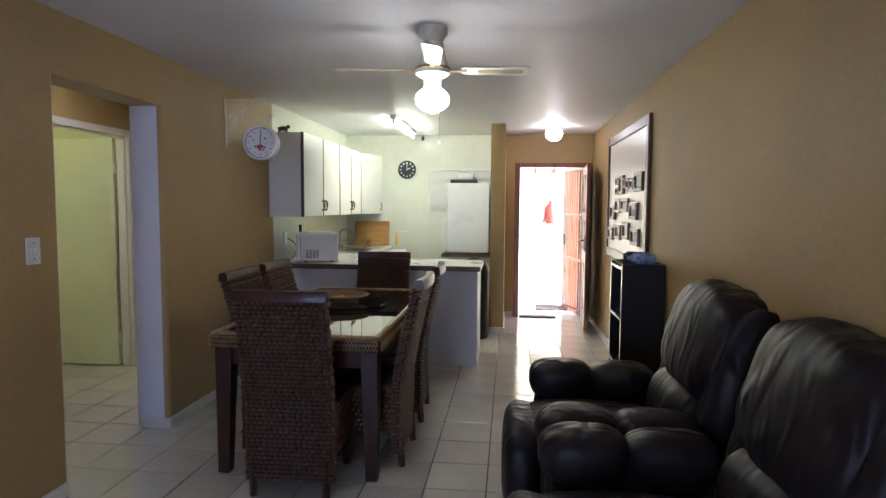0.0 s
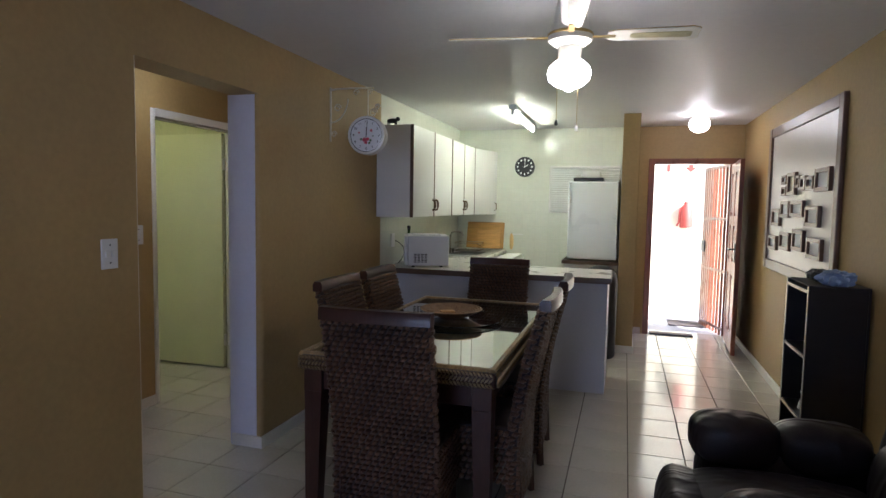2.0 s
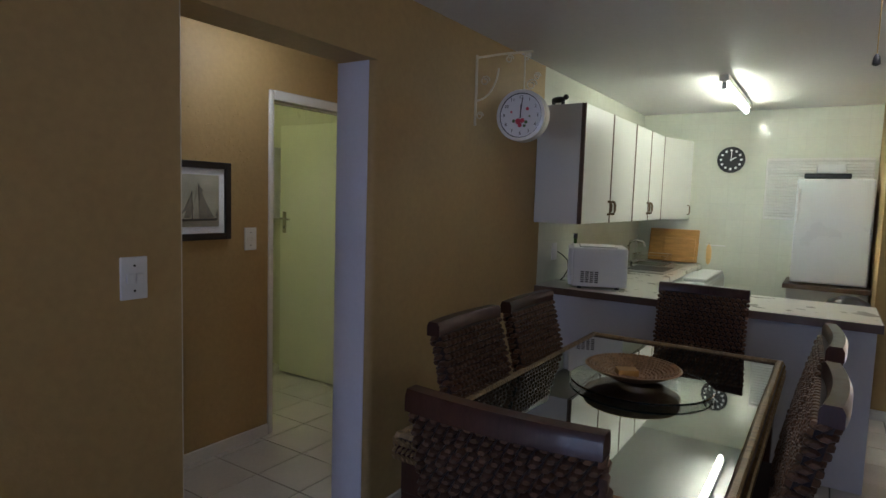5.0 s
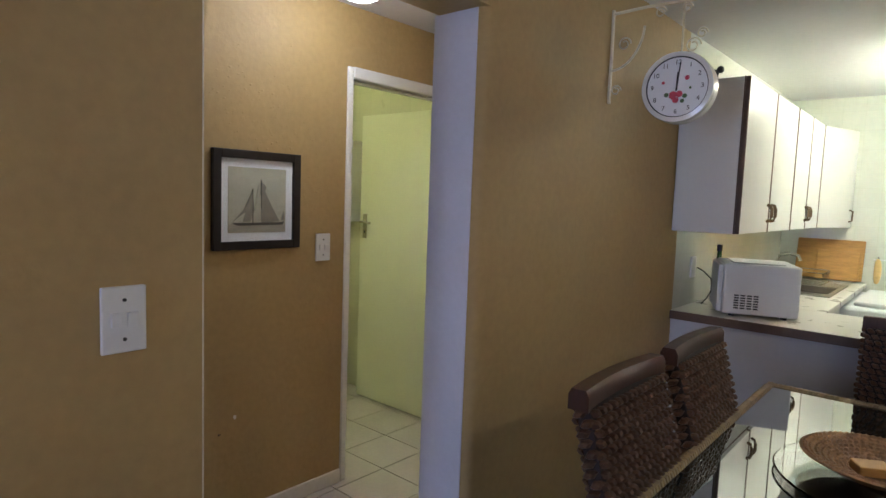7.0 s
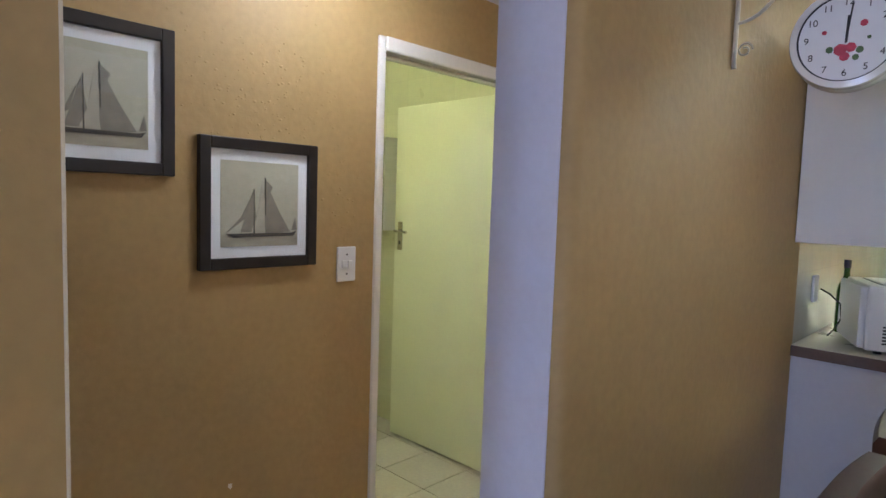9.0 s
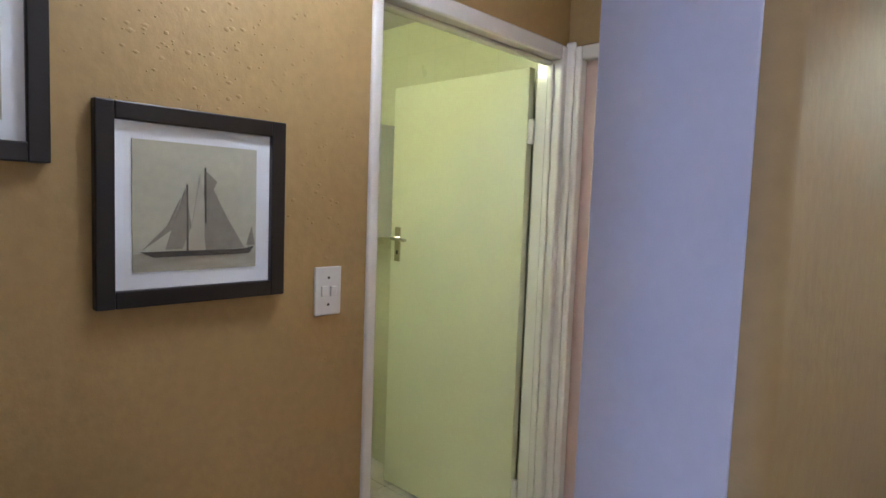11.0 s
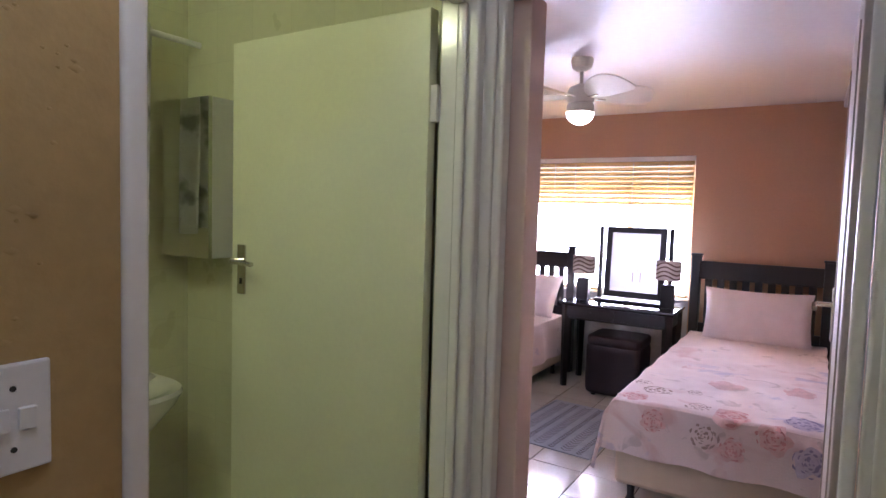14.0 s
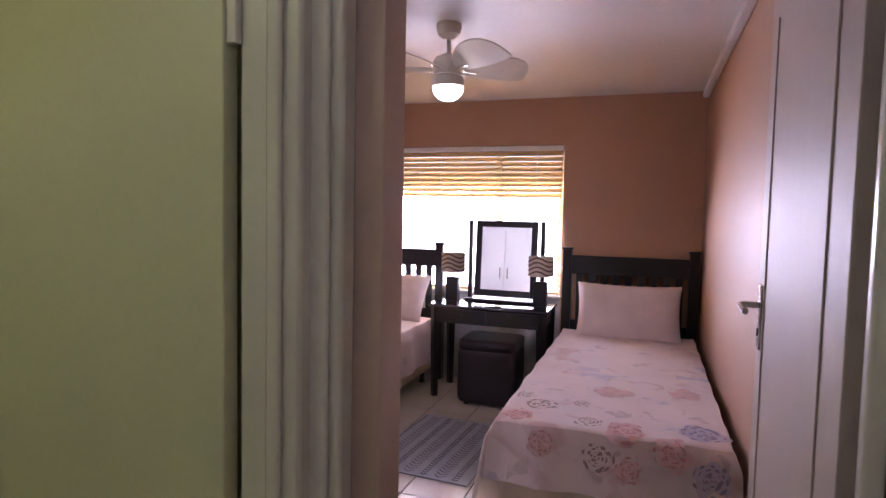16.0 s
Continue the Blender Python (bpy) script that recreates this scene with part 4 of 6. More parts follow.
# framed board with small frames
bd = thing("framed_board", "large pale board in brown wooden frame on the wall", "board", Matrix.Translation((XR - 0.001, 0, 0)))
part("board_face", bm_box(-0.012, 4.66, 1.02, 0, 6.37, 2.07), BOARD_GREY, bd)
for a in ((4.60, 0.95, 4.68, 2.14), (6.35, 0.95, 6.43, 2.14)):
    part("frame", bm_box(-0.03, a[0], a[1], 0, a[2], a[3], 0.006), FRAME_WOOD, bd)
for z in (0.95, 2.06):
    part("frame", bm_box(-0.028, 4.68, z, 0, 6.35, z + 0.08, 0.006), FRAME_WOOD, bd)
small = [(5.77, 1.65, 0.14, 0.07), (5.76, 1.56, 0.14, 0.07), (5.52, 1.56, 0.22, 0.17), (5.41, 1.61, 0.09, 0.09), (5.26, 1.59, 0.13, 0.1), (5.08, 1.59, 0.16, 0.09), (4.75, 1.57, 0.3, 0.15), (5.92, 1.32, 0.26, 0.14),
         (5.65, 1.39, 0.25, 0.13), (5.29, 1.4, 0.32, 0.12), (4.93, 1.34, 0.29, 0.14), (5.99, 1.12, 0.27, 0.12), (5.6, 1.14, 0.28, 0.14), (5.24, 1.16, 0.27, 0.15), (4.84, 1.13, 0.3, 0.14)]
for y, z, wy, hz in small:
    sf = thing("small_frame", "small dark picture frame fixed on the board", "picture frame", Matrix.Translation((XR - 0.014, y, z)), group="frames on the board")
    t = min(0.028, wy * 0.25, hz * 0.25)
    for a in ((0, 0, t, hz), (wy - t, 0, wy, hz), (t, 0, wy - t, t), (t, hz - t, wy - t, hz)):
        part("frame", bm_box(-0.025, a[0], a[1], 0, a[2], a[3], 0.003), FRAME_WOOD, sf)
    part("picture", bm_box(-0.008, t, t, 0, wy - t, hz - t), PAPER if int(y * 100) % 3 else SEPIA, sf)


def switch_plate(x, y, z, wy, hz):
    """A double rocker switch on a wall that faces +x."""
    sw = thing("light_switch", "white double rocker light switch plate on the wall", "switch", Matrix.Translation((x, y, z)), group="light switches")
    part("plate", bm_box(0, -wy / 2, -hz / 2, 0.009, wy / 2, hz / 2, 0.003), PLASTIC, sw)
    for s in (-1, 1):
        part("rocker", moved(bm_box(0.006, -0.0095, -0.0135, 0.0145, 0.0095, 0.0135, 0.0015), Matrix.Translation((0, s * 0.014, 0)) @ Matrix.Rotation(radians(4 * s), 4, "Y")), PLASTIC, sw)
        part("screw", bm_cyl((0.008, 0, s * 0.036), (0.0105, 0, s * 0.036), 0.0035, n=10), DARK, sw)


switch_plate(XL, 2.503, 1.224, 0.078, 0.122)
switch_plate(XH, 3.822, 1.206, 0.082, 0.13)


def ship_picture(y0, z0, size, flip):
    """Sepia print of tall sails in a black frame on a wall that faces +x."""
    pc = thing("framed_picture", "sepia sailing-ship print with white mount in black frame", "picture", Matrix.Translation((XH, y0 + size / 2, z0 + size / 2)) @ Matrix.Rotation(math.pi / 2, 4, "Z"), group="ship pictures")
    h, t = size / 2, 0.036
    for a in ((-h, -h, -h + t, h), (h - t, -h, h, h), (-h + t, -h, h - t, -h + t), (-h + t, h - t, h - t, h)):
        part("frame", bm_box(a[0], -0.026, a[1], a[2], -0.001, a[3], 0.003), BLACK_WOOD, pc)
    part("mount", bm_box(-h + t, -0.010, -h + t, h - t, -0.002, h - t), PAPER, pc)
    i = h * 0.66
    f = -1 if flip else 1
    pr = part("print", bm_box(-i, -0.0125, -i, i, -0.0102, i), SEPIA, pc)
    part("sea", bm_box(-i + 0.001, -0.0135, -i + 0.001, i - 0.001, -0.0127, -i * 0.72), SEPIA_SEA, pr)

    def shape(name, pts, material, k):
        part(name, bm_poly([(f * x * i, z * i) for x, z in pts], -0.0137 - 0.0005 * k, -0.0128), material, pr, smooth=False)

    shape("main_sail", [(0.10, 0.60), (0.30, 0.42), (0.24, 0.30), (0.44, -0.1), (0.78, -0.66), (0.12, -0.70), (0.05, -0.2)], SEPIA_SAIL, 1)
    shape("fore_sail", [(0.02, 0.55), (0.09, 0.1), (0.09, -0.7), (-0.26, -0.68), (-0.1, -0.2)], SEPIA_PALE, 2)
    shape("fore_sail", [(-0.22, 0.30), (-0.12, -0.3), (-0.27, -0.66), (-0.52, -0.66)], SEPIA_SAIL, 3)
    shape("jib", [(-0.30, 0.12), (-0.42, -0.35), (-0.86, -0.66), (-0.5, -0.3)], SEPIA_SAIL, 4)
    shape("mast", [(-0.20, 0.36), (-0.18, 0.36), (-0.17, -0.7), (-0.20, -0.7)], SEPIA_DARK, 5)
    shape("mast", [(0.09, 0.64), (0.11, 0.64), (0.12, -0.25), (0.09, -0.25)], SEPIA_DARK, 5)
    shape("hull", [(-0.9, -0.69), (0.8, -0.68), (0.95, -0.64), (0.86, -0.76), (-0.7, -0.78)], SEPIA_DARK, 6)
    shape("far_sail", [(0.92, -0.3), (0.97, -0.62), (0.82, -0.62)], SEPIA_SAIL, 3)
    gz = part("glazing", bm_box(-h + t, -0.0195, -h + t, h - t, -0.018, h - t), GLASS, pc, "clear picture glass")
    gz.visible_shadow = False
    part("glazing_hook", bm_tube([(0, -0.012, h), (0.004, -0.012, h + 0.012), (-0.004, -0.012, h + 0.014), (0, -0.012, h + 0.004)], 0.0015, 6), BRASS, pc)


ship_picture(3.262, 1.213, 0.416, False)
ship_picture(2.775, 1.497, 0.416, False)


# chipped paint on the passage wall
def chip(y, z, s, material, seed):
    bm = bmesh.new()
    c = [(s * (0.6 + 0.6 * noise.noise(Vector((seed, k * 1.7, 0)))) * math.cos(k * 0.785), s * (0.5 + 0.6 * noise.noise(Vector((seed, k * 2.3, 4)))) * math.sin(k * 0.785)) for k in range(8)]
    vs = [bm.verts.new((XH + 0.0025, y + a, z + b)) for a, b in c]
    bk_ = [bm.verts.new((XH - 0.002, y + a, z + b)) for a, b in c]
    bm.faces.new(vs)
    for k in range(8):
        bm.faces.new((vs[k], vs[(k + 1) % 8], bk_[(k + 1) % 8], bk_[k]))
    bmesh.ops.recalc_face_normals(bm, faces=bm.faces)
    structure("trim_paint_chip", bm, material, "small chip in the wall paint", "paint chip")


# coarse lumps in the old plaster above and beside the picture
lm = bmesh.new()
rnd_l = random.Random(11)
for k in range(260):
    y, z = rnd_l.gauss(3.50, 0.17), rnd_l.gauss(1.80, 0.13)
    if k > 190:
        y, z = rnd_l.gauss(3.80, 0.05), rnd_l.gauss(1.42, 0.22)
    if z < 1.635 and y < 3.70 or y > 3.94 or z > 2.3 or abs(y - 3.822) < 0.05 and abs(z - 1.206) < 0.08:
        continue
    r = 0.003 + 0.006 * rnd_l.random() ** 2
    ph = rnd_l.random() * 3
    top = lm.verts.new((XH + 0.0020 + 0.0028 * rnd_l.random(), y, z))
    ring = [lm.verts.new((XH - 0.0006, y + r * (1 + 0.4 * math.sin(3 * q + ph)) * math.cos(q * math.pi / 4), z + 0.75 * r * math.sin(q * math.pi / 4))) for q in range(8)]
    for q in range(8):
        lm.faces.new((ring[q], ring[(q + 1) % 8], top))
structure("trim_plaster_lumps", lm, OCHRE, "coarse painted-over lumps in the passage plaster", "plaster")

chip(3.374, 0.49, 0.016, BASEB, 1.3)
chip(3.304, 0.43, 0.010, BROWN_EDGE, 7.1)
chip(3.52, 0.455, 0.012, OCHRE, 3.7)


# ---- fans and lamps ----
def flat_blade(r0, r1, w0, w1, zc, pitch, thick=0.006, frac=(0.0, 1.0), wf=1.0):
    """A fan blade along +x, turned by its pitch."""
    bm = bmesh.new()
    n = 12
    a, b = [], []
    L0, L1 = r0 + (r1 - r0) * frac[0], r0 + (r1 - r0) * frac[1]
    for k in range(n + 1):
        u = k / n
        w_ = (w0 + (w1 - w0) * (frac[0] + (frac[1] - frac[0]) * u)) * wf
        e = min(u, 1 - u) * n
        w_ *= 1 if e >= 1 else 0.72 + 0.28 * e
        x = L0 + (L1 - L0) * u
        a.append((x, -w_))
        b.append((x, w_))
    out = a + b[::-1]
    top = [bm.verts.new((x, y, thick / 2)) for x, y in out]
    bot = [bm.verts.new((x, y, -thick / 2)) for x, y in out]
    bm.faces.new(top)
    bm.faces.new(bot[::-1])
    for k in range(len(out)):
        j = (k + 1) % len(out)
        bm.faces.new((top[j], top[k], bot[k], bot[j]))
    bmesh.ops.recalc_face_normals(bm, faces=bm.faces)
    return moved(bm, Matrix.Translation((0, 0, zc)) @ Matrix.Rotation(radians(pitch), 4, "X"))


GLOBE = glow("lit_opal_globe", (1.0, 0.94, 0.77), L_FAN)
TUBE = glow("lit_tube", (0.99, 1.0, 0.66), L_TUBE)
ENTRY_GLOBE = glow("lit_entry_globe", (1.0, 0.93, 0.80), L_ENTRY)
PASSAGE_GLOBE = glow("lit_passage_dome", (0.98, 1.0, 0.90), L_PASSAGE)
BATH_GLOBE = glow("lit_bath_dome", (1.0, 1.0, 0.45), L_BATH)
BED_GLOBE = glow("lit_bedroom_dome", (1.0, 0.86, 0.70), L_BED)

fan = thing("ceiling_fan", "white ceiling fan with cane-inlaid blades and lit globe", "ceiling fan", Matrix.Translation((-0.507, 3.154, 0)))
part("canopy", bm_lathe([(0, H), (0.075, H), (0.078, H - 0.03), (0.06, H - 0.06), (0.05, H - 0.07), (0, H - 0.07)], 28), FAN_WHITE, fan)
part("motor_housing", bm_lathe([(0, H - 0.07), (0.055, H - 0.075), (0.07, 2.20), (0.08, 2.165), (0.092, 2.15), (0.088, 2.125), (0.06, 2.105), (0, 2.10)], 28), FAN_WHITE, fan)
part("trim_ring", bm_lathe([(0.088, 2.158), (0.094, 2.153), (0.094, 2.146), (0.088, 2.142)], 28), BRASS, fan, "worn brass ring")
part("lamp_neck", bm_lathe([(0, 2.10), (0.048, 2.10), (0.046, 2.06), (0.05, 2.045), (0, 2.045)], 24), FAN_WHITE, fan)
part("globe", bm_lathe([(0.045, 2.05), (0.06, 2.043), (0.083, 2.02), (0.089, 1.995), (0.083, 1.968), (0.055, 1.945), (0.02, 1.932), (0.012, 1.924), (0, 1.922)], 28), GLOBE, fan, "lit white opal glass globe")
for a in (7, 97, 187, 277):
    R = Matrix.Rotation(radians(a), 4, "Z")
    bl_ = part("blade", moved(flat_blade(0.15, 0.50, 0.038, 0.052, 2.145, -13), R), FAN_WHITE, fan)
    part("inlay", moved(flat_blade(0.15, 0.50, 0.038, 0.052, 2.1445, -13, 0.0085, (0.25, 0.92), 0.45), R), FAN_CANE, bl_, "olive cane inlay")
    part("blade_edge", moved(flat_blade(0.15, 0.502, 0.039, 0.053, 2.1465, -13, 0.003), R), BRASS, bl_)
    part("blade_iron", moved(bm_box(0.08, -0.012, 2.138, 0.18, 0.012, 2.144, 0.002), R), BRASS, bl_)
for x, y, z, mt in ((-0.045, -0.02, 1.80, DARK), (0.035, 0.02, 1.78, PLASTIC)):
    c = part("pull_cord", bm_cyl((x, y, z), (x, y, 2.06), 0.0012, n=6), BRASS, fan)
    part("pull_knob", bm_lathe([(0, 0), (0.008, 0.004), (0.006, 0.02), (0.002, 0.026), (0, 0.026)], 10, Matrix.Translation((x, y, z - 0.02))), mt, c)

tl = thing("fluorescent_light", "white ceiling batten with one lit fluorescent tube", "ceiling light", Matrix.Translation((-1.28, 6.65, 0)))
part("batten", bm_box(-0.03, -0.66, H - 0.045, 0.03, 0.66, H, 0.004), PLASTIC, tl)
part("tube", bm_cyl((0, -0.60, H - 0.075), (0, 0.60, H - 0.075), 0.018, n=14), TUBE, tl, "glowing white fluorescent tube")
for s in (-1, 1):
    part("lamp_holder", bm_box(-0.015, s * 0.61 - 0.012, H - 0.095, 0.015, s * 0.61 + 0.012, H - 0.045, 0.003), PLASTIC, tl)


def globe_light(label, x, y, r, material, squash=0.85):
    gl = thing("ceiling_light", label, "ceiling light", Matrix.Translation((x, y, H)))
    part("mount", bm_lathe([(0, 0), (0.06, 0), (0.058, -0.035), (0, -0.035)], 24), PLASTIC, gl)
    part("globe", bm_lathe([(0.055, -0.03)] + [(r * math.cos(a), -0.035 - r * squash * 0.75 - r * squash * math.sin(a)) for a in [radians(d_) for d_ in range(-55, 91, 12)]] + [(0, -0.035 - r * squash * 1.75)], 28), material, gl, "lit opal glass globe")


globe_light("lit round opal glass ceiling light in the entrance", 0.39, 6.9, 0.095, ENTRY_GLOBE)
globe_light("lit opal dome ceiling light in the passage", -2.97, 3.66, 0.10, PASSAGE_GLOBE, 0.6)
globe_light("lit opal dome ceiling light in the bathroom", -4.15, 3.9, 0.10, BATH_GLOBE, 0.6)

fan = thing("ceiling_fan", "small white bedroom ceiling fan with rounded leaf blades", "ceiling fan", Matrix.Translation((-3.82, 6.88, 0)))
part("canopy", bm_lathe([(0, H), (0.062, H), (0.064, H - 0.02), (0.055, H - 0.055), (0.025, H - 0.075), (0, H - 0.075)], 28), FAN_WHITE, fan)
part("downrod", bm_cyl((0, 0, 2.20), (0, 0, H - 0.07), 0.011), FAN_WHITE, fan)
part("motor_housing", bm_lathe([(0, 2.215), (0.02, 2.215), (0.065, 2.195), (0.078, 2.17), (0.078, 2.105), (0.07, 2.10), (0, 2.10)], 28), FAN_WHITE, fan)
part("light_collar", bm_lathe([(0, 2.10), (0.074, 2.10), (0.08, 2.085), (0.08, 2.05), (0, 2.05)], 28), FAN_WHITE, fan)
part("globe", bm_lathe([(0.079, 2.05)] + [(0.079 * math.cos(radians(d_)), 2.05 - 0.07 * math.sin(radians(d_))) for d_ in range(10, 90, 10)] + [(0, 1.98)], 28), BED_GLOBE, fan, "lit white glass dome")
for k in range(5):
    R = Matrix.Rotation(radians(-31 + 72 * k), 4, "Z")
    bm = bmesh.new()
    n = 28
    tp, bt = [], []
    for j in range(n):
        # one nearly straight edge, one full curve, rounded tip
        a = 2 * math.pi * j / n
        c, s = math.cos(a), math.sin(a)
        x = 0.25 + 0.175 * c
        y = 0.035 * abs(s) ** 0.6 if s > 0 else -0.15 * abs(s) ** 0.85 * (1 + 0.25 * c)
        tp.append(bm.verts.new((x, y, 0.003)))
        bt.append(bm.verts.new((x, y, -0.003)))
    bm.faces.new(tp)
    bm.faces.new(bt[::-1])
    for j in range(n):
        bm.faces.new((tp[(j + 1) % n], tp[j], bt[j], bt[(j + 1) % n]))
    bmesh.ops.recalc_face_normals(bm, faces=bm.faces)
    moved(bm, R @ Matrix.Translation((0, 0, 2.135)) @ Matrix.Rotation(radians(-22), 4, "X"))
    b_ = part("blade", bm, FAN_WHITE, fan)
    part("blade_iron", moved(bm_box(0.06, -0.012, 2.130, 0.15, 0.012, 2.135, 0.002), R), CHROME, b_)

# ---- station clock on a scrolled bracket ----
ck = thing("bracket_clock", "white double-faced station clock on ivory scroll bracket", "clock", Matrix.Translation((XL, 4.375, 0)))
part("wall_bar", bm_tube([(0.008, 0, 1.87), (0.006, 0, 1.89), (0.008, 0, 2.05), (0.006, 0, 2.24)], 0.007), IVORY, ck)
part("arm", bm_tube([(0.008, 0, 2.225), (0.15, 0, 2.23), (0.33, 0, 2.225)], 0.006), IVORY, ck)
sc = [(0.01 + 0.0, 0, 2.0)] + [(0.01 + 0.13 * math.sin(a), 0, 2.0 + 0.19 * (1 - math.cos(a)) * 0.9) for a in [k * 0.15 for k in range(1, 11)]]
part("scroll", bm_tube(sc, 0.005), IVORY, ck)
for cx, cz, r in ((0.035, 1.92, 0.022), (0.06, 2.10, 0.028), (0.20, 2.20, 0.022), (0.30, 2.20, 0.02), (0.33, 2.06, 0.03), (0.36, 2.10, 0.02)):
    part("scroll", bm_tube([(cx + r * (1 - k / 22) * math.cos(k * 0.6), 0, cz + r * (1 - k / 22) * math.sin(k * 0.6)) for k in range(15)], 0.0035, 6), IVORY, ck)
part("hanger", bm_cyl((0.290, 0, 2.03), (0.290, 0, 2.225), 0.004, n=8), IVORY, ck)
CM = Matrix.Translation((0.290, 0, 1.905)) @ Matrix.Rotation(radians(6), 4, "Z") @ Matrix.Rotation(math.pi / 2, 4, "X")
case = part("case", bm_lathe([(0.112, -0.045), (0.128, -0.042), (0.131, -0.03), (0.126, -0.015), (0.126, 0.015), (0.131, 0.03), (0.128, 0.042), (0.112, 0.045)], 44, CM), GLOSS_WHITE, ck, "white enamelled round case")
for s in (-1, 1):
    part("dial", bm_lathe([(0, s * 0.036), (0.114, s * 0.036), (0.114, s * 0.034), (0, s * 0.034)], 44, CM), PAPER, case)
    part("dial_ring", bm_lathe([(0.108, s * 0.0375), (0.1125, s * 0.0375), (0.1125, s * 0.036), (0.108, s * 0.036)], 44, CM), DARK, case)


def text_mesh(name, body, size, m, material, parent, depth=0.0006):
    cu = bpy.data.curves.new(name, "FONT")
    cu.body, cu.size, cu.align_x, cu.align_y, cu.extrude = body, size, "CENTER", "CENTER", depth
    tmp = bpy.data.objects.new(name, cu)
    scene.collection.objects.link(tmp)
    me = bpy.data.meshes.new_from_object(tmp.evaluated_get(bpy.context.evaluated_depsgraph_get()))
    bpy.data.objects.remove(tmp)
    me.materials.append(material)
    me.transform(m)
    ob = new(name, me)
    ob.parent = parent
    return ob


for h in range(1, 13):
    a = radians(90 - 30 * h)
    text_mesh("numeral", str(h), 0.024, CM @ Matrix.Translation((0.09 * math.cos(a), 0.09 * math.sin(a), 0.037)), INK, case)


def dial_bar(name, ang, r0, r1, wd_, z, material, parent, m):
    R = m @ Matrix.Rotation(radians(90 - ang), 4, "Z")
    part(name, moved(bm_box(r0, -wd_ / 2, z, r1, wd_ / 2, z + 0.0012), R), material, parent)


dial_bar("hour_hand", 2, -0.012, 0.055, 0.006, 0.0385, INK, case, CM)
dial_bar("minute_hand", 6, -0.015, 0.088, 0.004, 0.040, INK, case, CM)
for k, (x, y, r, mt) in enumerate(((-0.012, -0.03, 0.016, ROSE), (0.010, -0.026, 0.013, ROSE), (-0.002, -0.048, 0.012, ROSE), (0.03, -0.034, 0.009, LEAF), (-0.036, -0.028, 0.009, LEAF), (0.022, -0.052, 0.008, LEAF), (0.035, 0.032, 0.009, ROSE), (-0.05, 0.018, 0.006, ROSE), (0.048, -0.005, 0.005, LEAF))):
    part("printed_rose" if mt is ROSE else "printed_leaf", bm_lathe([(0, 0.0372 + k * 0.00008), (r * 0.6, 0.0374 + k * 0.00008), (r, 0.0370)], 7, CM @ Matrix.Translation((x, y, 0))), mt, case)


# ---- kitchen ----
PY0, PY1, PX1 = 5.27, 5.86, -0.37
pn = thing("peninsula_unit", "grey-white kitchen peninsula cabinet facing the dining table", "kitchen unit", Matrix.Translation(((XL + PX1) / 2, PY0, 0)))
hw = (PX1 - XL) / 2
part("body", bm_box(-hw + 0.001, 0.01, 0, hw, PY1 - PY0, 0.868, 0.003), GREY_PANEL, pn)
part("front_panel", bm_box(-hw + 0.001, 0, 0.005, hw - 0.002, 0.009, 0.866, 0.001), GREY_PANEL, pn)
cu = thing("counter_unit", "white base cabinet run under the kitchen sink", "kitchen unit", Matrix.Translation((XL, PY1, 0)))
part("body", bm_box(0.006, 0.003, 0.1, 0.57, 0.82, 0.868, 0.003), LAMINATE, cu)
part("plinth", bm_box(0.006, 0.003, 0, 0.52, 0.82, 0.099), SHADOW_GAP, cu)
for k in range(2):
    dr_ = part("door", bm_box(0.571, 0.03 + k * 0.40, 0.12, 0.589, 0.41 + k * 0.40, 0.85, 0.003), LAMINATE, cu)
    part("handle", bm_tube([(0.589, 0.36 + k * 0.09, 0.80), (0.615, 0.36 + k * 0.09, 0.79), (0.615, 0.36 + k * 0.09, 0.71), (0.589, 0.36 + k * 0.09, 0.70)], 0.006), BRONZE, dr_)
wt_ = thing("worktop", "pale speckled worktop with brown front edging", "worktop", Matrix.Translation((0, 0, 0.87)))
w = bm_box(XL + 0.006, PY0 - 0.03, 0, PX1 + 0.02, PY1 + 0.03, 0.04, 0.003)
bm_box(XL + 0.006, PY1 + 0.031, 0, XL + 0.62, YE - 0.002, 0.04, 0.003, bm=w)
part("slab", w, WORKTOP, wt_)
part("edging", bm_box(XL + 0.006, PY0 - 0.034, -0.006, PX1 + 0.022, PY0 - 0.031, 0.038), BROWN_EDGE, wt_, "dark brown edge strip")
part("edging", bm_box(PX1 + 0.021, PY0 - 0.03, -0.006, PX1 + 0.024, PY1 + 0.03, 0.038), BROWN_EDGE, wt_)
sk = thing("kitchen_sink", "stainless steel sink with mixer tap in the worktop", "sink", Matrix.Translation((-1.93, 6.95, 0.911)))
part("rim", bm_box(-0.2, -0.42, 0, 0.22, 0.42, 0.006, 0.002), STEEL, sk)
# no hollow here: a flat slab, the bowl's shade put into its dark colour
part("bowl", bm_box(-0.13, -0.28, 0.0065, 0.19, 0.10, 0.009, 0.001), DARK, sk)
part("drainer", bm_box(-0.13, 0.14, 0.0065, 0.19, 0.39, 0.010, 0.002), STEEL, sk)
tp_ = part("tap", bm_tube([(-0.15, -0.15, 0.005), (-0.15, -0.15, 0.19), (-0.13, -0.15, 0.235), (-0.08, -0.15, 0.25), (-0.02, -0.15, 0.235), (-0.005, -0.15, 0.20)], 0.011), CHROME, sk)
for s in (-0.1, 0.1):
    part("tap_knob", bm_lathe([(0, 0), (0.018, 0), (0.016, 0.03), (0.022, 0.045), (0, 0.055)], 14, Matrix.Translation((-0.15, -0.15 + s, 0.004))), CHROME, tp_)


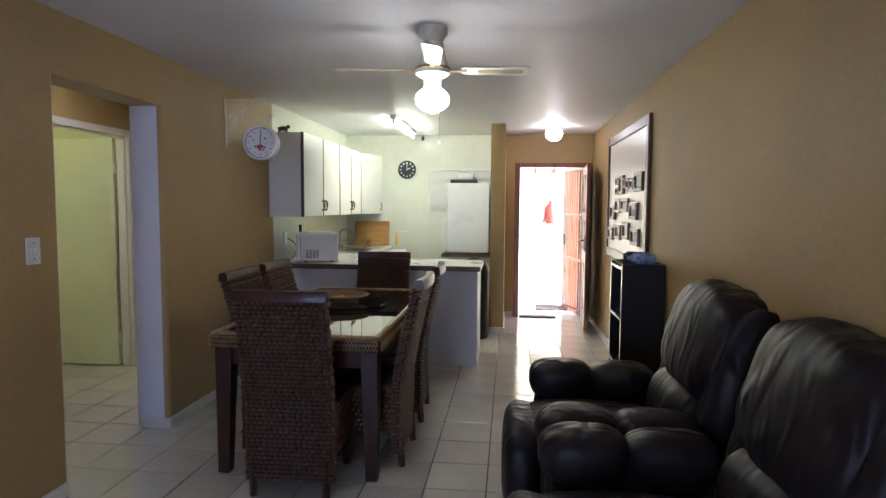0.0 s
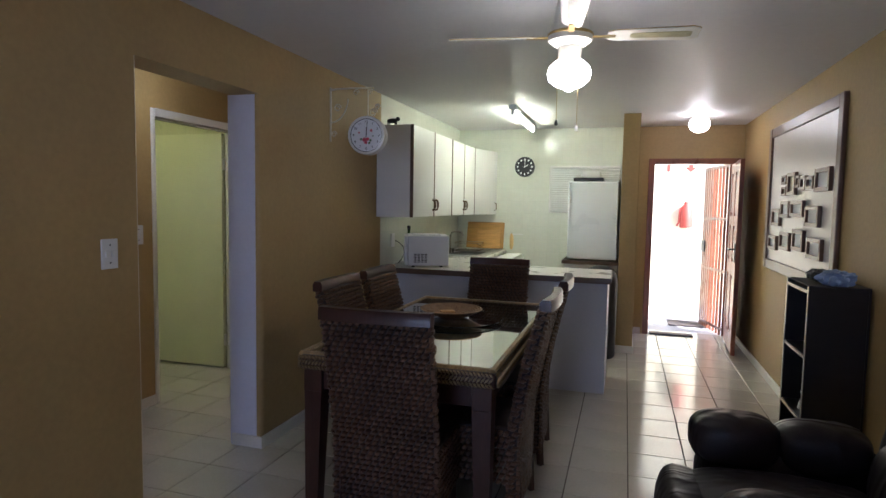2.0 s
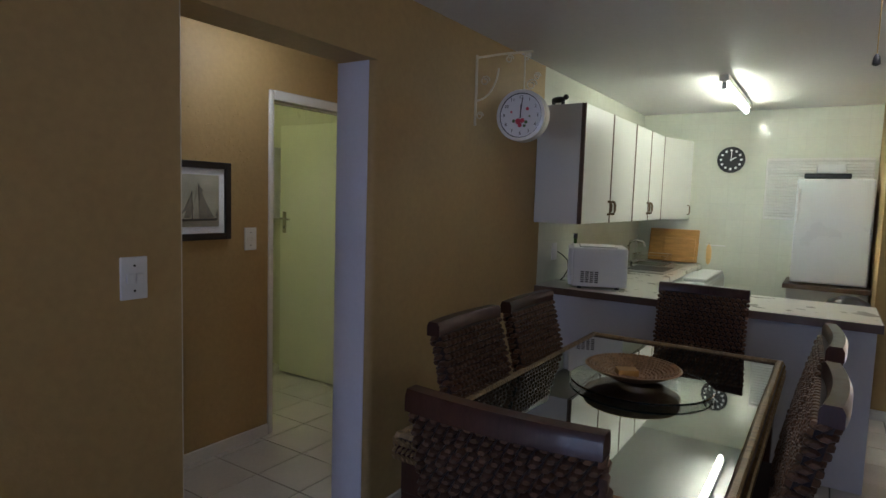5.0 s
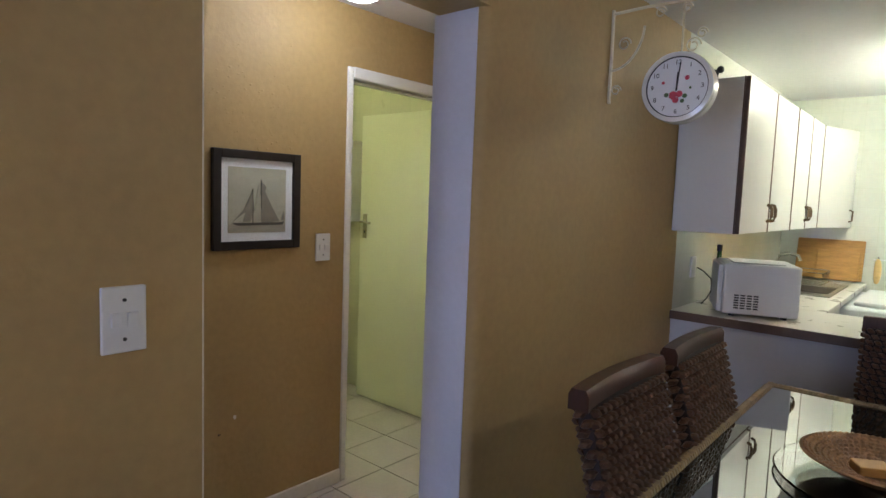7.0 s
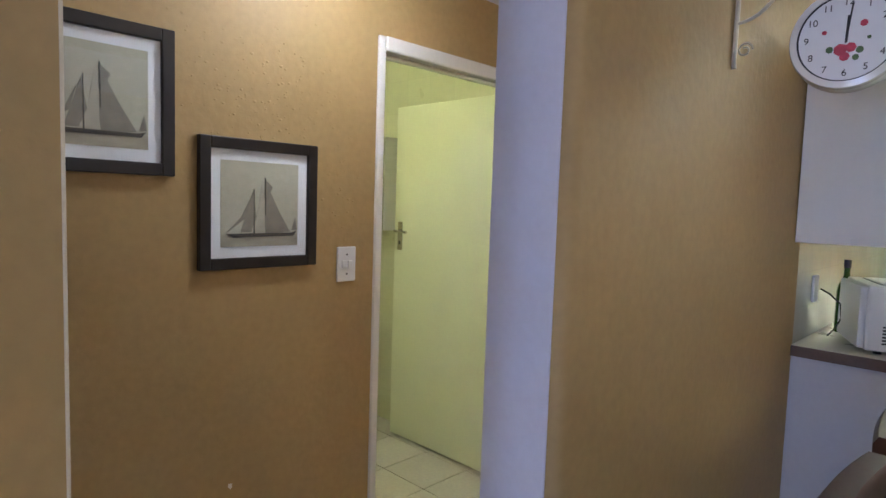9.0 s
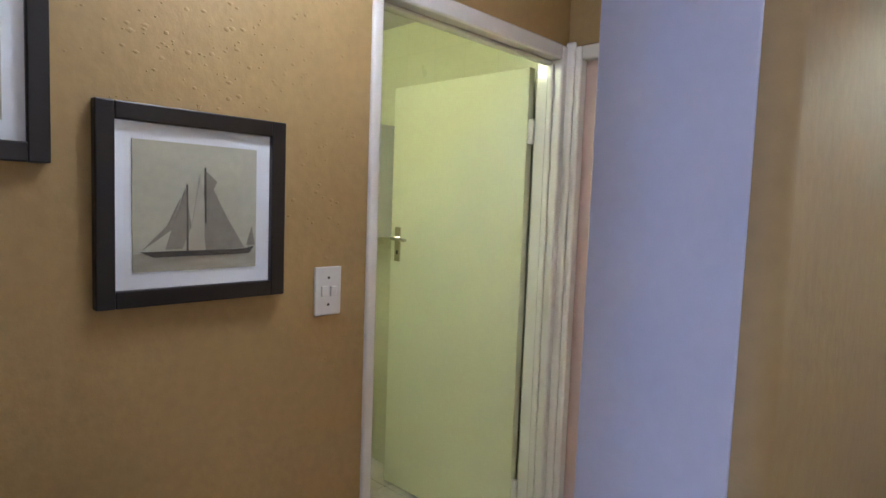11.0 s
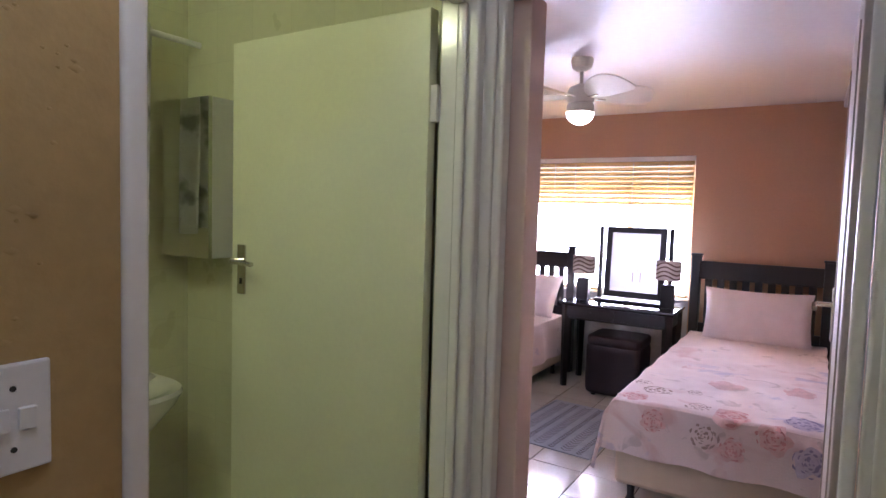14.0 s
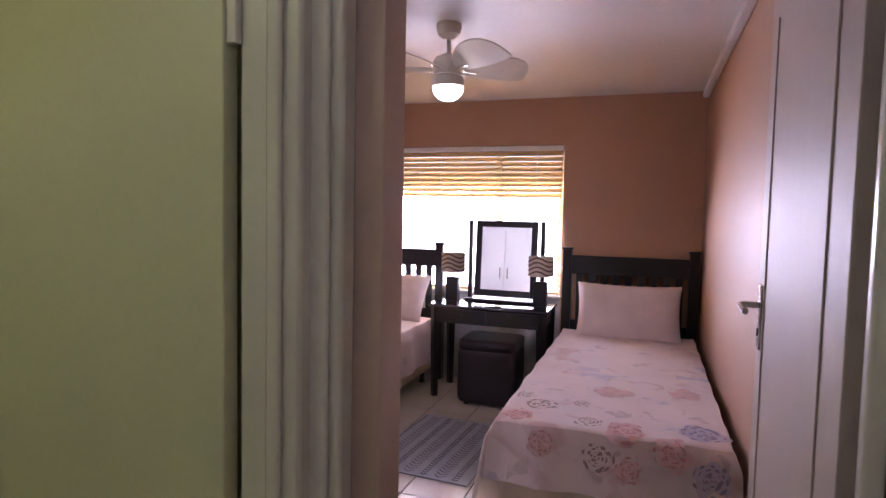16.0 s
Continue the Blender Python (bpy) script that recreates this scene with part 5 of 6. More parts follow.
def wall_cabinet(y0, y1, doors):
    wc = thing("wall_cabinet", "white laminate wall cabinet with bronze handles", "cabinet", Matrix.Translation((XL + 0.006, (y0 + y1) / 2, 1.335)), group="kitchen wall cabinets")
    h = (y1 - y0) / 2
    part("body", bm_box(0, -h, 0, 0.295, h, 0.755, 0.001), LAMINATE, wc)
    part("edge_strip", bm_box(0.2955, -h, 0, 0.3015, h, 0.757), BROWN_EDGE, wc)
    for k in range(doors):
        a, b = -h + k * 2 * h / doors + 0.009, -h + (k + 1) * 2 * h / doors - 0.007
        dr__ = part("door", bm_box(0.302, a, 0.002, 0.32, b, 0.755, 0.002), LAMINATE, wc)
        for e in (a, b):
            part("door_edge", bm_box(0.301, e - 0.004, 0.001, 0.3215, e + 0.004, 0.756), BROWN_EDGE, dr__)
        y = b - 0.035 if k % 2 == 0 else a + 0.035
        part("handle", bm_tube([(0.32, y, 0.06), (0.338, y, 0.065), (0.345, y, 0.085), (0.345, y, 0.125), (0.338, y, 0.145), (0.32, y, 0.15)], 0.009), BRONZE, dr__)


wall_cabinet(5.18, 6.32, 2)
wall_cabinet(6.325, 7.25, 2)
wc = thing("wall_cabinet", "white corner wall cabinet with angled door", "cabinet", Matrix.Translation((XL + 0.006, 7.255, 1.335)), group="kitchen wall cabinets")
cb = bmesh.new()
a = [cb.verts.new((x, y, 0)) for x, y in ((0, 0), (0.30, 0), (0.46, 0.487), (0, 0.487))]
b = [cb.verts.new(v.co + Vector((0, 0, 0.755))) for v in a]
cb.faces.new(a[::-1])
cb.faces.new(b)
for i in range(4):
    cb.faces.new((a[i], a[(i + 1) % 4], b[(i + 1) % 4], b[i]))
part("body", cb, LAMINATE, wc)
DM = Matrix.Translation((0.303, 0.004, 0)) @ Matrix.Rotation(math.atan2(0.487, 0.16), 4, "Z")
dr_ = part("door", moved(bm_box(0, -0.018, 0.002, 0.505, -0.001, 0.755, 0.002), DM), LAMINATE, wc)
part("door_edge", moved(bm_box(-0.004, -0.0195, 0.001, 0.004, 0, 0.756), DM), BROWN_EDGE, dr_)
part("handle", moved(bm_tube([(0.46, -0.018, 0.05), (0.46, -0.04, 0.055), (0.46, -0.042, 0.13), (0.46, -0.018, 0.14)], 0.006), DM), BRONZE, dr_)

cat = bmesh.new()
bm_cushion(0, 0, 0.035, 0.10, 0.04, 0.04, 2.4, 14, 8, bm=cat)
bm_cushion(0.055, 0, 0.048, 0.035, 0.035, 0.035, 2.2, 10, 8, bm=cat)
for x in (-0.035, 0.035):
    for y in (-0.01, 0.01):
        bm_cyl((x, y, 0), (x, y, 0.03), 0.006, n=6, bm=cat)
moved(cat, Matrix.Translation((-2.13, 5.22, 2.091)) @ Matrix.Rotation(radians(-10), 4, "Z"))
tagged(part("animal_figurine", cat, INK), "small black animal figurine standing on the wall cabinet", "figurine")

mw = thing("microwave", "white microwave oven with vented side on the worktop", "microwave", pose(-1.93, 5.50, 0.911, 0, 0, 22))
MW, MD, MH = 0.26, 0.40, 0.27
part("body", bm_box(-MW / 2 - 0.02, -MD / 2 + 0.04, 0.012, MW / 2 + 0.07, MD / 2, MH, 0.010), PLASTIC, mw)
part("top_lid", bm_box(-MW / 2 + 0.03, -MD / 2 + 0.09, MH, MW / 2 + 0.0, MD / 2 - 0.06, MH + 0.006, 0.002), PLASTIC, mw)
part("lid_gap", bm_box(-MW / 2 + 0.025, -MD / 2 + 0.085, MH - 0.001, MW / 2 + 0.005, MD / 2 - 0.055, MH + 0.002), DARK, mw)
for r in range(6):
    for c in range(4):
        x = -0.085 + c * 0.030
        part("vent_slot", moved(bm_box(-0.011, -0.001, -0.0035, 0.011, 0.001, 0.0035), Matrix.Translation((x, -MD / 2 + 0.039, 0.045 + r * 0.013))), DARK, mw)
for x in (-0.1, 0.14):
    for y in (-0.13, 0.16):
        part("foot", bm_cyl((x, y, 0), (x, y, 0.013), 0.015, n=10), DARK, mw)
part("door", bm_box(-MW / 2 - 0.045, -MD / 2 + 0.05, 0.02, -MW / 2 - 0.021, MD / 2 - 0.01, MH - 0.008, 0.004), PLASTIC, mw)
bo = thing("bottle", "green glass bottle with black cap beside the microwave", "bottle", Matrix.Translation((-2.165, 5.74, 0.911)))
part("glass_body", bm_lathe([(0, 0), (0.034, 0), (0.036, 0.01), (0.036, 0.19), (0.03, 0.22), (0.013, 0.26), (0.012, 0.30), (0, 0.30)], 20), BOTTLE, bo)
part("cap", bm_lathe([(0, 0.298), (0.015, 0.298), (0.015, 0.335), (0, 0.337)], 14), DARK, bo)
cd = thing("power_cord", "black appliance cord looped behind the microwave", "cable")
part("cord", bm_tube([(-2.225, 5.55, 1.12), (-2.19, 5.56, 1.10), (-2.15, 5.57, 1.06), (-2.14, 5.56, 1.0), (-2.16, 5.54, 0.95), (-2.18, 5.52, 0.92)], 0.004, 6), DARK, cd)
tagged(part("wall_socket", bm_box(XL + 0.006, 5.50, 1.06, XL + 0.016, 5.58, 1.18, 0.003), PLASTIC), "white wall socket above the worktop", "socket")

for x0, x1, h, y, k in ((-2.12, -1.66, 0.32, 7.65, 0), (-1.97, -1.68, 0.235, 7.605, 1)):
    bmb = moved(bm_box(x0, -0.011, 0, x1, 0.011, h, 0.008, 3), Matrix.Translation((0, y, 0.925)) @ Matrix.Rotation(radians(-12), 4, "X"))
    tagged(part("cutting_board", bmb, BOARD_WOOD), "honey wooden cutting board leaning on the tiles", "cutting board", group="cutting boards")
dk = thing("dish_rack", "wire dish rack standing beside the sink", "dish rack", Matrix.Translation((-1.98, 7.25, 0.9225)))
for z in (0.002, 0.09):
    part("rim", bm_tube([(-0.14, -0.16, z), (0.14, -0.16, z), (0.14, 0.16, z), (-0.14, 0.16, z), (-0.14, -0.16, z)], 0.003, 6), CHROME, dk)
for k in range(10):
    y = -0.15 + k * 0.033
    part("wire", bm_tube([(-0.14, y, 0.09), (-0.14, y, 0.002), (0.14, y, 0.002), (0.14, y, 0.09)], 0.0018, 5), CHROME, dk)
for x, y, h, r in ((-2.08, 6.48, 0.16, 0.03), (-2.12, 6.62, 0.12, 0.028)):
    tagged(part("soap_bottle", bm_lathe([(0, 0), (r, 0), (r, h * 0.65), (r * 0.4, h * 0.8), (r * 0.35, h), (0, h)], 16, Matrix.Translation((x, y, 0.911))), PLASTIC), "pale plastic soap bottle behind the sink", "bottle", group="soap bottles")

wm = thing("washing_machine", "white washing machine under the end of the worktop", "washing machine", Matrix.Translation((-1.78, 7.22, 0)))
part("body", bm_box(-0.25, -0.50, 0.02, 0.36, 0.50, 0.845, 0.02, 3), FRIDGE, wm)
part("lid", bm_box(0.17, -0.42, 0.845, 0.355, 0.44, 0.875, 0.01), PLASTIC, wm)
part("control_panel", bm_box(0.361, -0.45, 0.70, 0.37, 0.45, 0.82, 0.004), PLASTIC, wm)
part("plinth", bm_box(-0.24, -0.48, 0, 0.33, 0.48, 0.019), DARK, wm)

fc = thing("fridge_cabinet", "white base cabinet with dark top carrying the fridge", "cabinet", Matrix.Translation((-0.61, 7.42, 0)))
part("body", bm_box(-0.27, -0.22, 0, 0.285, 0.32, 0.825, 0.003), LAMINATE, fc)
part("top", bm_box(-0.30, -0.27, 0.826, 0.298, 0.32, 0.862, 0.003), BROWN_EDGE, fc)
fr = thing("fridge", "white single-door fridge standing on a dark worktop", "fridge", Matrix.Translation((-0.605, 7.45, 0.8625)))
part("body", bm_box(-0.26, -0.16, 0.01, 0.265, 0.27, 0.86, 0.01), FRIDGE, fr)
dr_ = part("door", bm_box(-0.26, -0.21, 0.012, 0.265, -0.163, 0.858, 0.012), FRIDGE, fr)
part("handle", bm_box(-0.25, -0.232, 0.5, -0.23, -0.211, 0.78, 0.005), PLASTIC, dr_)
part("seal", bm_box(-0.255, -0.163, 0.015, 0.26, -0.16, 0.855), DARK, fr)
for x in (-0.22, 0.22):
    part("foot", bm_cyl((x, -0.1, 0), (x, -0.1, 0.012), 0.02, n=10), DARK, fr)
    part("foot", bm_cyl((x, 0.2, 0), (x, 0.2, 0.012), 0.02, n=10), DARK, fr)
tagged(part("tray", bm_box(-0.82, 7.27, 1.7235, -0.50, 7.55, 1.765, 0.006), DARK), "flat black tray lying on top of the fridge", "tray")
tagged(part("plastic_box", bm_box(-0.74, 7.30, 1.766, -0.54, 7.52, 1.84, 0.01), PLASTIC), "pale plastic box on the black tray", "box")
bn = thing("bin", "tall black domed bin beside the partition", "bin", Matrix.Translation((-0.47, 6.50, 0)))
part("body", bm_lathe([(0, 0), (0.15, 0), (0.16, 0.02), (0.165, 0.70), (0, 0.70)], 24), DARK, bn)
part("lid", bm_lathe([(0.168, 0.701), (0.16, 0.78), (0.12, 0.85), (0.05, 0.885), (0, 0.89)], 24), DARK, bn)

wd = thing("window_3", "small kitchen window with pale venetian blind", "window", kind="structure")
part("window_frame", bm_box(-1.14, YE - 0.012, 1.37, -0.335, YE - 0.001, 1.91, 0.003), GLOSS_WHITE, wd)
for k in range(20):
    part("slat", moved(bm_box(-1.125, -0.010, -0.001, -0.345, 0.010, 0.001), Matrix.Translation((0, YE - 0.022, 1.39 + k * 0.0255)) @ Matrix.Rotation(radians(50), 4, "X")), LAMINATE, wd)
part("headrail", bm_box(-1.13, YE - 0.035, 1.895, -0.34, YE - 0.013, 1.92, 0.003), GLOSS_WHITE, wd)
kc = thing("wall_clock", "round black wall clock with white numerals", "clock", Matrix.Translation((-1.435, YE - 0.001, 1.911)) @ Matrix.Rotation(math.pi / 2, 4, "X"))
part("case", bm_lathe([(0, 0), (0.118, 0), (0.12, 0.02), (0.112, 0.03), (0.106, 0.024), (0, 0.024)], 36), DARK, kc)
I4 = Matrix()
for h in range(1, 13):
    a = radians(90 - 30 * h)
    part("hour_mark", bm_lathe([(0, 0.0245), (0.011, 0.0245), (0.011, 0.0265), (0, 0.0265)], 10, Matrix.Translation((0.086 * math.cos(a), 0.086 * math.sin(a), 0))), PAPER, kc)
dial_bar("hour_hand", 62, -0.01, 0.05, 0.009, 0.027, PAPER, kc, I4)
dial_bar("minute_hand", 2, -0.012, 0.078, 0.006, 0.0285, PAPER, kc, I4)
hk = thing("dish_cloth", "yellow cloth hanging from a hook on the tiles", "cloth", Matrix.Translation((-1.575, YE - 0.012, 0.92)))
part("cloth", bm_cushion(0, 0, 0.09, 0.05, 0.02, 0.2, 2.4, 14, 12, wrinkle=0.2), BLIND, hk)
part("hook", bm_cyl((0, 0.011, 0.19), (0, -0.006, 0.2), 0.006, n=8), CHROME, hk)
part("hook_rail", bm_box(-0.03, 0.004, 0.175, 0.14, 0.011, 0.185, 0.002), PLASTIC, hk)


# ---- bathroom ----
bs = thing("basin", "pale china wall-hung wash basin under the curtain", "basin", Matrix.Translation((-4.78, 4.57, 0)))
bb = bmesh.new()
prof = [(0.58, 0.14, 0.14), (0.66, 0.24, 0.20), (0.74, 0.30, 0.25), (0.785, 0.325, 0.268), (0.80, 0.32, 0.264), (0.795, 0.29, 0.235), (0.775, 0.25, 0.20), (0.765, 0.16, 0.12)]
rings = []
for z, sx, sy in prof:
    ring = []
    for k in range(24):
        a = math.pi * k / 23 - math.pi / 2
        c, s = math.cos(a), math.sin(a)
        ring.append(bb.verts.new((max(0.002, sx * abs(c) ** 0.45), math.copysign(abs(s) ** 0.6, s) * sy, z)))
    rings.append(ring)
for r0, r1 in zip(rings, rings[1:]):
    for k in range(24):
        j = (k + 1) % 24
        bb.faces.new((r0[k], r0[j], r1[j], r1[k]))
bb.faces.new(rings[0][::-1])
bb.faces.new(rings[-1])
bmesh.ops.recalc_face_normals(bb, faces=bb.faces)
part("bowl", bb, BASINC, bs)
part("ledge", bm_box(0.002, -0.25, 0.76, 0.075, 0.25, 0.806, 0.012, 3), BASINC, bs)
part("tap", bm_tube([(0.04, -0.04, 0.80), (0.04, -0.04, 0.86), (0.06, -0.04, 0.88), (0.12, -0.04, 0.86)], 0.011), CHROME, bs)
mc = thing("mirror_cabinet", "mirrored bathroom wall cabinet", "cabinet", Matrix.Translation((-4.61, 4.998, 1.26)))
part("body", bm_box(-0.135, -0.11, 0, 0.135, 0, 0.585, 0.003), LAMINATE, mc)
part("mirror_door", bm_box(-0.138, -0.128, 0, 0.138, -0.112, 0.585, 0.002), MIRROR, mc, "silvered mirror door")
cr = thing("curtain", "short blotched white curtain on a white rod", "curtain", Matrix.Translation((-4.70, 0, 0)))
part("rod", bm_cyl((0, 3.6, 2.075), (0, 4.995, 2.075), 0.012), PLASTIC, cr)
cl = bmesh.new()
rows = []
for i in range(9):
    z = 2.10 - i * 0.75 / 8
    rows.append([cl.verts.new((0.026 * math.sin(k * 0.62) * (0.7 + 0.06 * i) + 0.01 * math.sin(k * 0.23 + i * 0.3), 3.72 + k * 1.09 / 150, z - 0.012 * (i == 8) * math.sin(k * 0.31))) for k in range(151)])
for r0, r1 in zip(rows, rows[1:]):
    for k in range(150):
        cl.faces.new((r0[k], r0[k + 1], r1[k + 1], r1[k]))
bmesh.ops.solidify(cl, geom=cl.faces[:], thickness=0.003)
part("cloth", cl, CURTAIN, cr)


# ---- bedroom ----
def slat_bed(x0, x1, y0, y1, label, group):
    """A single bed along y with its head at y1."""
    bed = thing("bed", label, "bed", Matrix.Translation(((x0 + x1) / 2, (y0 + y1) / 2, 0)), group=group)
    hw_, hl = (x1 - x0) / 2, (y1 - y0) / 2
    hb = part("headboard", bm_box(-hw_, hl - 0.06, 0.965, hw_, hl - 0.03, 1.11, 0.004), BLACK_WOOD, bed, "black-brown slatted headboard")
    for s in (-1, 1):
        part("post", bm_box(s * hw_ - 0.035, hl - 0.08, 0, s * hw_ + 0.035, hl - 0.01, 1.155, 0.004), BLACK_WOOD, hb)
        part("post_cap", bm_box(s * hw_ - 0.042, hl - 0.087, 1.155, s * hw_ + 0.042, hl - 0.003, 1.17, 0.003), BLACK_WOOD, hb)
    part("rail", bm_box(-hw_ + 0.035, hl - 0.06, 0.50, hw_ - 0.035, hl - 0.03, 0.60, 0.003), BLACK_WOOD, hb)
    for k in range(9):
        x = -hw_ + 0.10 + k * (2 * hw_ - 0.2) / 8
        part("slat", bm_box(x - 0.027, hl - 0.055, 0.60, x + 0.027, hl - 0.037, 0.965, 0.002), BLACK_WOOD, hb)
    part("base", bm_box(-hw_ + 0.02, -hl, 0.11, hw_ - 0.02, hl - 0.09, 0.34, 0.025, 3), COTTON, bed, "cream upholstered bed base")
    part("mattress", bm_box(-hw_ + 0.015, -hl + 0.005, 0.341, hw_ - 0.015, hl - 0.09, 0.535, 0.045, 4), COTTON, bed)
    for sx in (-1, 1):
        for sy in (-hl + 0.08, hl - 0.2):
            part("leg", bm_lathe([(0, 0), (0.022, 0), (0.026, 0.012), (0.017, 0.03), (0.022, 0.11), (0, 0.11)], 12, Matrix.Translation((sx * (hw_ - 0.09), sy, 0))), DARK, bed)
    return bed


def bedspread(x0, x1, y0, y1, z, drops, label):
    """A draped cover: flat on the mattress, rounded over the edges, hanging with folds."""
    sp = bmesh.new()
    nx, ny = 64, 96
    dx0, dx1, dy0 = drops
    rows = []
    for j in range(ny + 1):
        row = []
        for i in range(nx + 1):
            u = -dx0 + (x1 - x0 + dx0 + dx1) * i / nx
            v = -dy0 + (y1 - y0 + dy0) * j / ny
            ou = -u if u < 0 else max(0.0, u - (x1 - x0))
            ov = max(0.0, -v)
            px = min(max(u, 0), x1 - x0) + x0
            py = max(v, 0) + y0
            dn = max(ou, ov) if not (ou > 0 and ov > 0) else min(0.40, math.hypot(ou, ov))
            r = 0.03
            flare = 0.02 + 0.06 * dn + 0.014 * math.sin(17 * (py if ou > ov else px) + 2 * px)
            k = min(1.0, dn / 0.08)
            if ou > 0:
                px += (-1 if u < 0 else 1) * k * (flare + (0.12 * ov if u < 0 else 0.0))
            if ov > 0:
                py -= k * (flare + 0.15 * ou)
            zz = z - max(0.0, dn - r * 0.4) + 0.006 * noise.noise(Vector((px * 4, py * 4, 0))) + 0.004 * noise.noise(Vector((px * 13, py * 9, 3)))
            row.append(sp.verts.new((px, py, max(zz, 0.05))))
        rows.append(row)
    for r0, r1 in zip(rows, rows[1:]):
        for i in range(nx):
            sp.faces.new((r0[i], r0[i + 1], r1[i + 1], r1[i]))
    bmesh.ops.recalc_face_normals(sp, faces=sp.faces)
    return tagged(part("bedspread", sp, SPREAD), label, "bedspread")


slat_bed(-3.435, -2.51, 6.47, 8.80, "single bed with black slatted headboard and cream base", "single beds")
slat_bed(-5.46, -4.50, 6.47, 8.80, "single bed with black slatted headboard beside dressing table", "single beds")
cover = bedspread(-3.43, -2.505, 6.47, 8.62, 0.545, (0.26, 0.02, 0.27), "pale pink floral cotton bedspread over the bed")
bedspread(-5.45, -4.505, 6.47, 8.62, 0.545, (0.05, 0.33, 0.25), "pale floral cotton bedspread on the far bed")


def flower(x, y, r, material, seed):
    """A printed rose: rings of petal strokes a hair above the cloth."""
    bm = bmesh.new()
    rnd = random.Random(seed)
    for ring in range(4):
        rr = r * (0.2 + 0.25 * ring)
        n = 4 + 2 * ring
        for k in range(n):
            a0 = 2 * math.pi * (k + rnd.random() * 0.5) / n
            sw = 2 * math.pi / n * (0.5 + 0.6 * rnd.random())
            rr = r * (0.15 + 0.25 * ring) * (0.75 + 0.5 * rnd.random())
            tin, tout = rr - r * 0.14 * rnd.random(), rr + r * (0.03 + 0.12 * rnd.random())
            prev = None
            for q in range(6):
                a = a0 + sw * q / 5
                e = math.sin(math.pi * q / 5)
                pair = []
                for rad in (rr - (rr - tin) * e, rr + (tout - rr) * e):
                    pair.append((x + rad * math.cos(a), y + rad * math.sin(a)))
                if prev:
                    quad = [prev[0], prev[1], pair[1], pair[0]]
                    pts = []
                    for px, py in quad:
                        zz = 0.545 + 0.006 * noise.noise(Vector((px * 4, py * 4, 0))) + 0.004 * noise.noise(Vector((px * 13, py * 9, 3)))
                        oy, ox = max(0.0, 6.47 - py), max(0.0, -3.43 - px)
                        if oy > 0:
                            pts.append((px, 6.47 - 0.045 - 0.06 * oy - 0.016, 0.545 - oy + 0.012))
                        else:
                            pts.append((px, py, zz + 0.004))
                    vs = [bm.verts.new(p) for p in pts]
                    bm.faces.new(vs)
                prev = pair
    wash = bmesh.new()

    def lay(px, py, up):
        oy = max(0.0, 6.47 - py)
        if oy > 0:
            return (px, 6.47 - 0.045 - 0.06 * oy - 0.012 - up, 0.545 - oy + 0.012)
        return (px, py, 0.5465 + up + 0.006 * noise.noise(Vector((px * 4, py * 4, 0))) + 0.004 * noise.noise(Vector((px * 13, py * 9, 3))))

    def lobe(q):
        return 1 + 0.14 * math.sin(5 * q * 0.2618 + seed) + 0.45 * noise.noise(Vector((1.3 * math.cos(q * 0.2618), 1.3 * math.sin(q * 0.2618), seed * 3.1)))

    mid = wash.verts.new(lay(x, y, 0.001))
    rings_ = [[wash.verts.new(lay(x + r * f * lobe(q) * math.cos(q * 0.2618), y + r * f * lobe(q) * math.sin(q * 0.2618), 0.001)) for q in range(24)] for f in (0.35, 0.7, 1.05)]
    for q in range(24):
        j = (q + 1) % 24
        wash.faces.new((mid, rings_[0][q], rings_[0][j]))
        for u in (0, 1):
            wash.faces.new((rings_[u][q], rings_[u + 1][q], rings_[u + 1][j], rings_[u][j]))
    fl = part("printed_flower", wash, LILAC_WASH if material is FLOWER_BLUE else FLOWER_WASH if material is FLOWER_PINK else SPREAD, cover)
    tagged(part("petal_print", bm, material if y < 6.95 else FLOWER_WASH, fl), kind="stuff")


for k, (x, y, r, mt) in enumerate(((-3.28, 6.72, 0.085, FLOWER_GREY), (-3.05, 6.56, 0.055, FLOWER_GREY), (-2.90, 6.53, 0.08, FLOWER_PINK), (-2.60, 6.60, 0.085, FLOWER_BLUE), (-3.35, 6.55, 0.06, FLOWER_PINK), (-2.98, 7.05, 0.08, FLOWER_PINK), (-2.64, 7.15, 0.07, FLOWER_PINK), (-3.20, 7.35, 0.06, FLOWER_GREY), (-2.72, 6.43, 0.06, FLOWER_PINK), (-3.22, 6.40, 0.05, FLOWER_PINK), (-3.0, 6.38, 0.06, FLOWER_GREY), (-2.88, 6.34, 0.05, FLOWER_PINK), (-2.58, 6.36, 0.06, FLOWER_BLUE), (-3.37, 6.85, 0.05, FLOWER_GREY), (-3.10, 6.80, 0.04, FLOWER_GREY))):
    flower(x, y, r, mt, k)


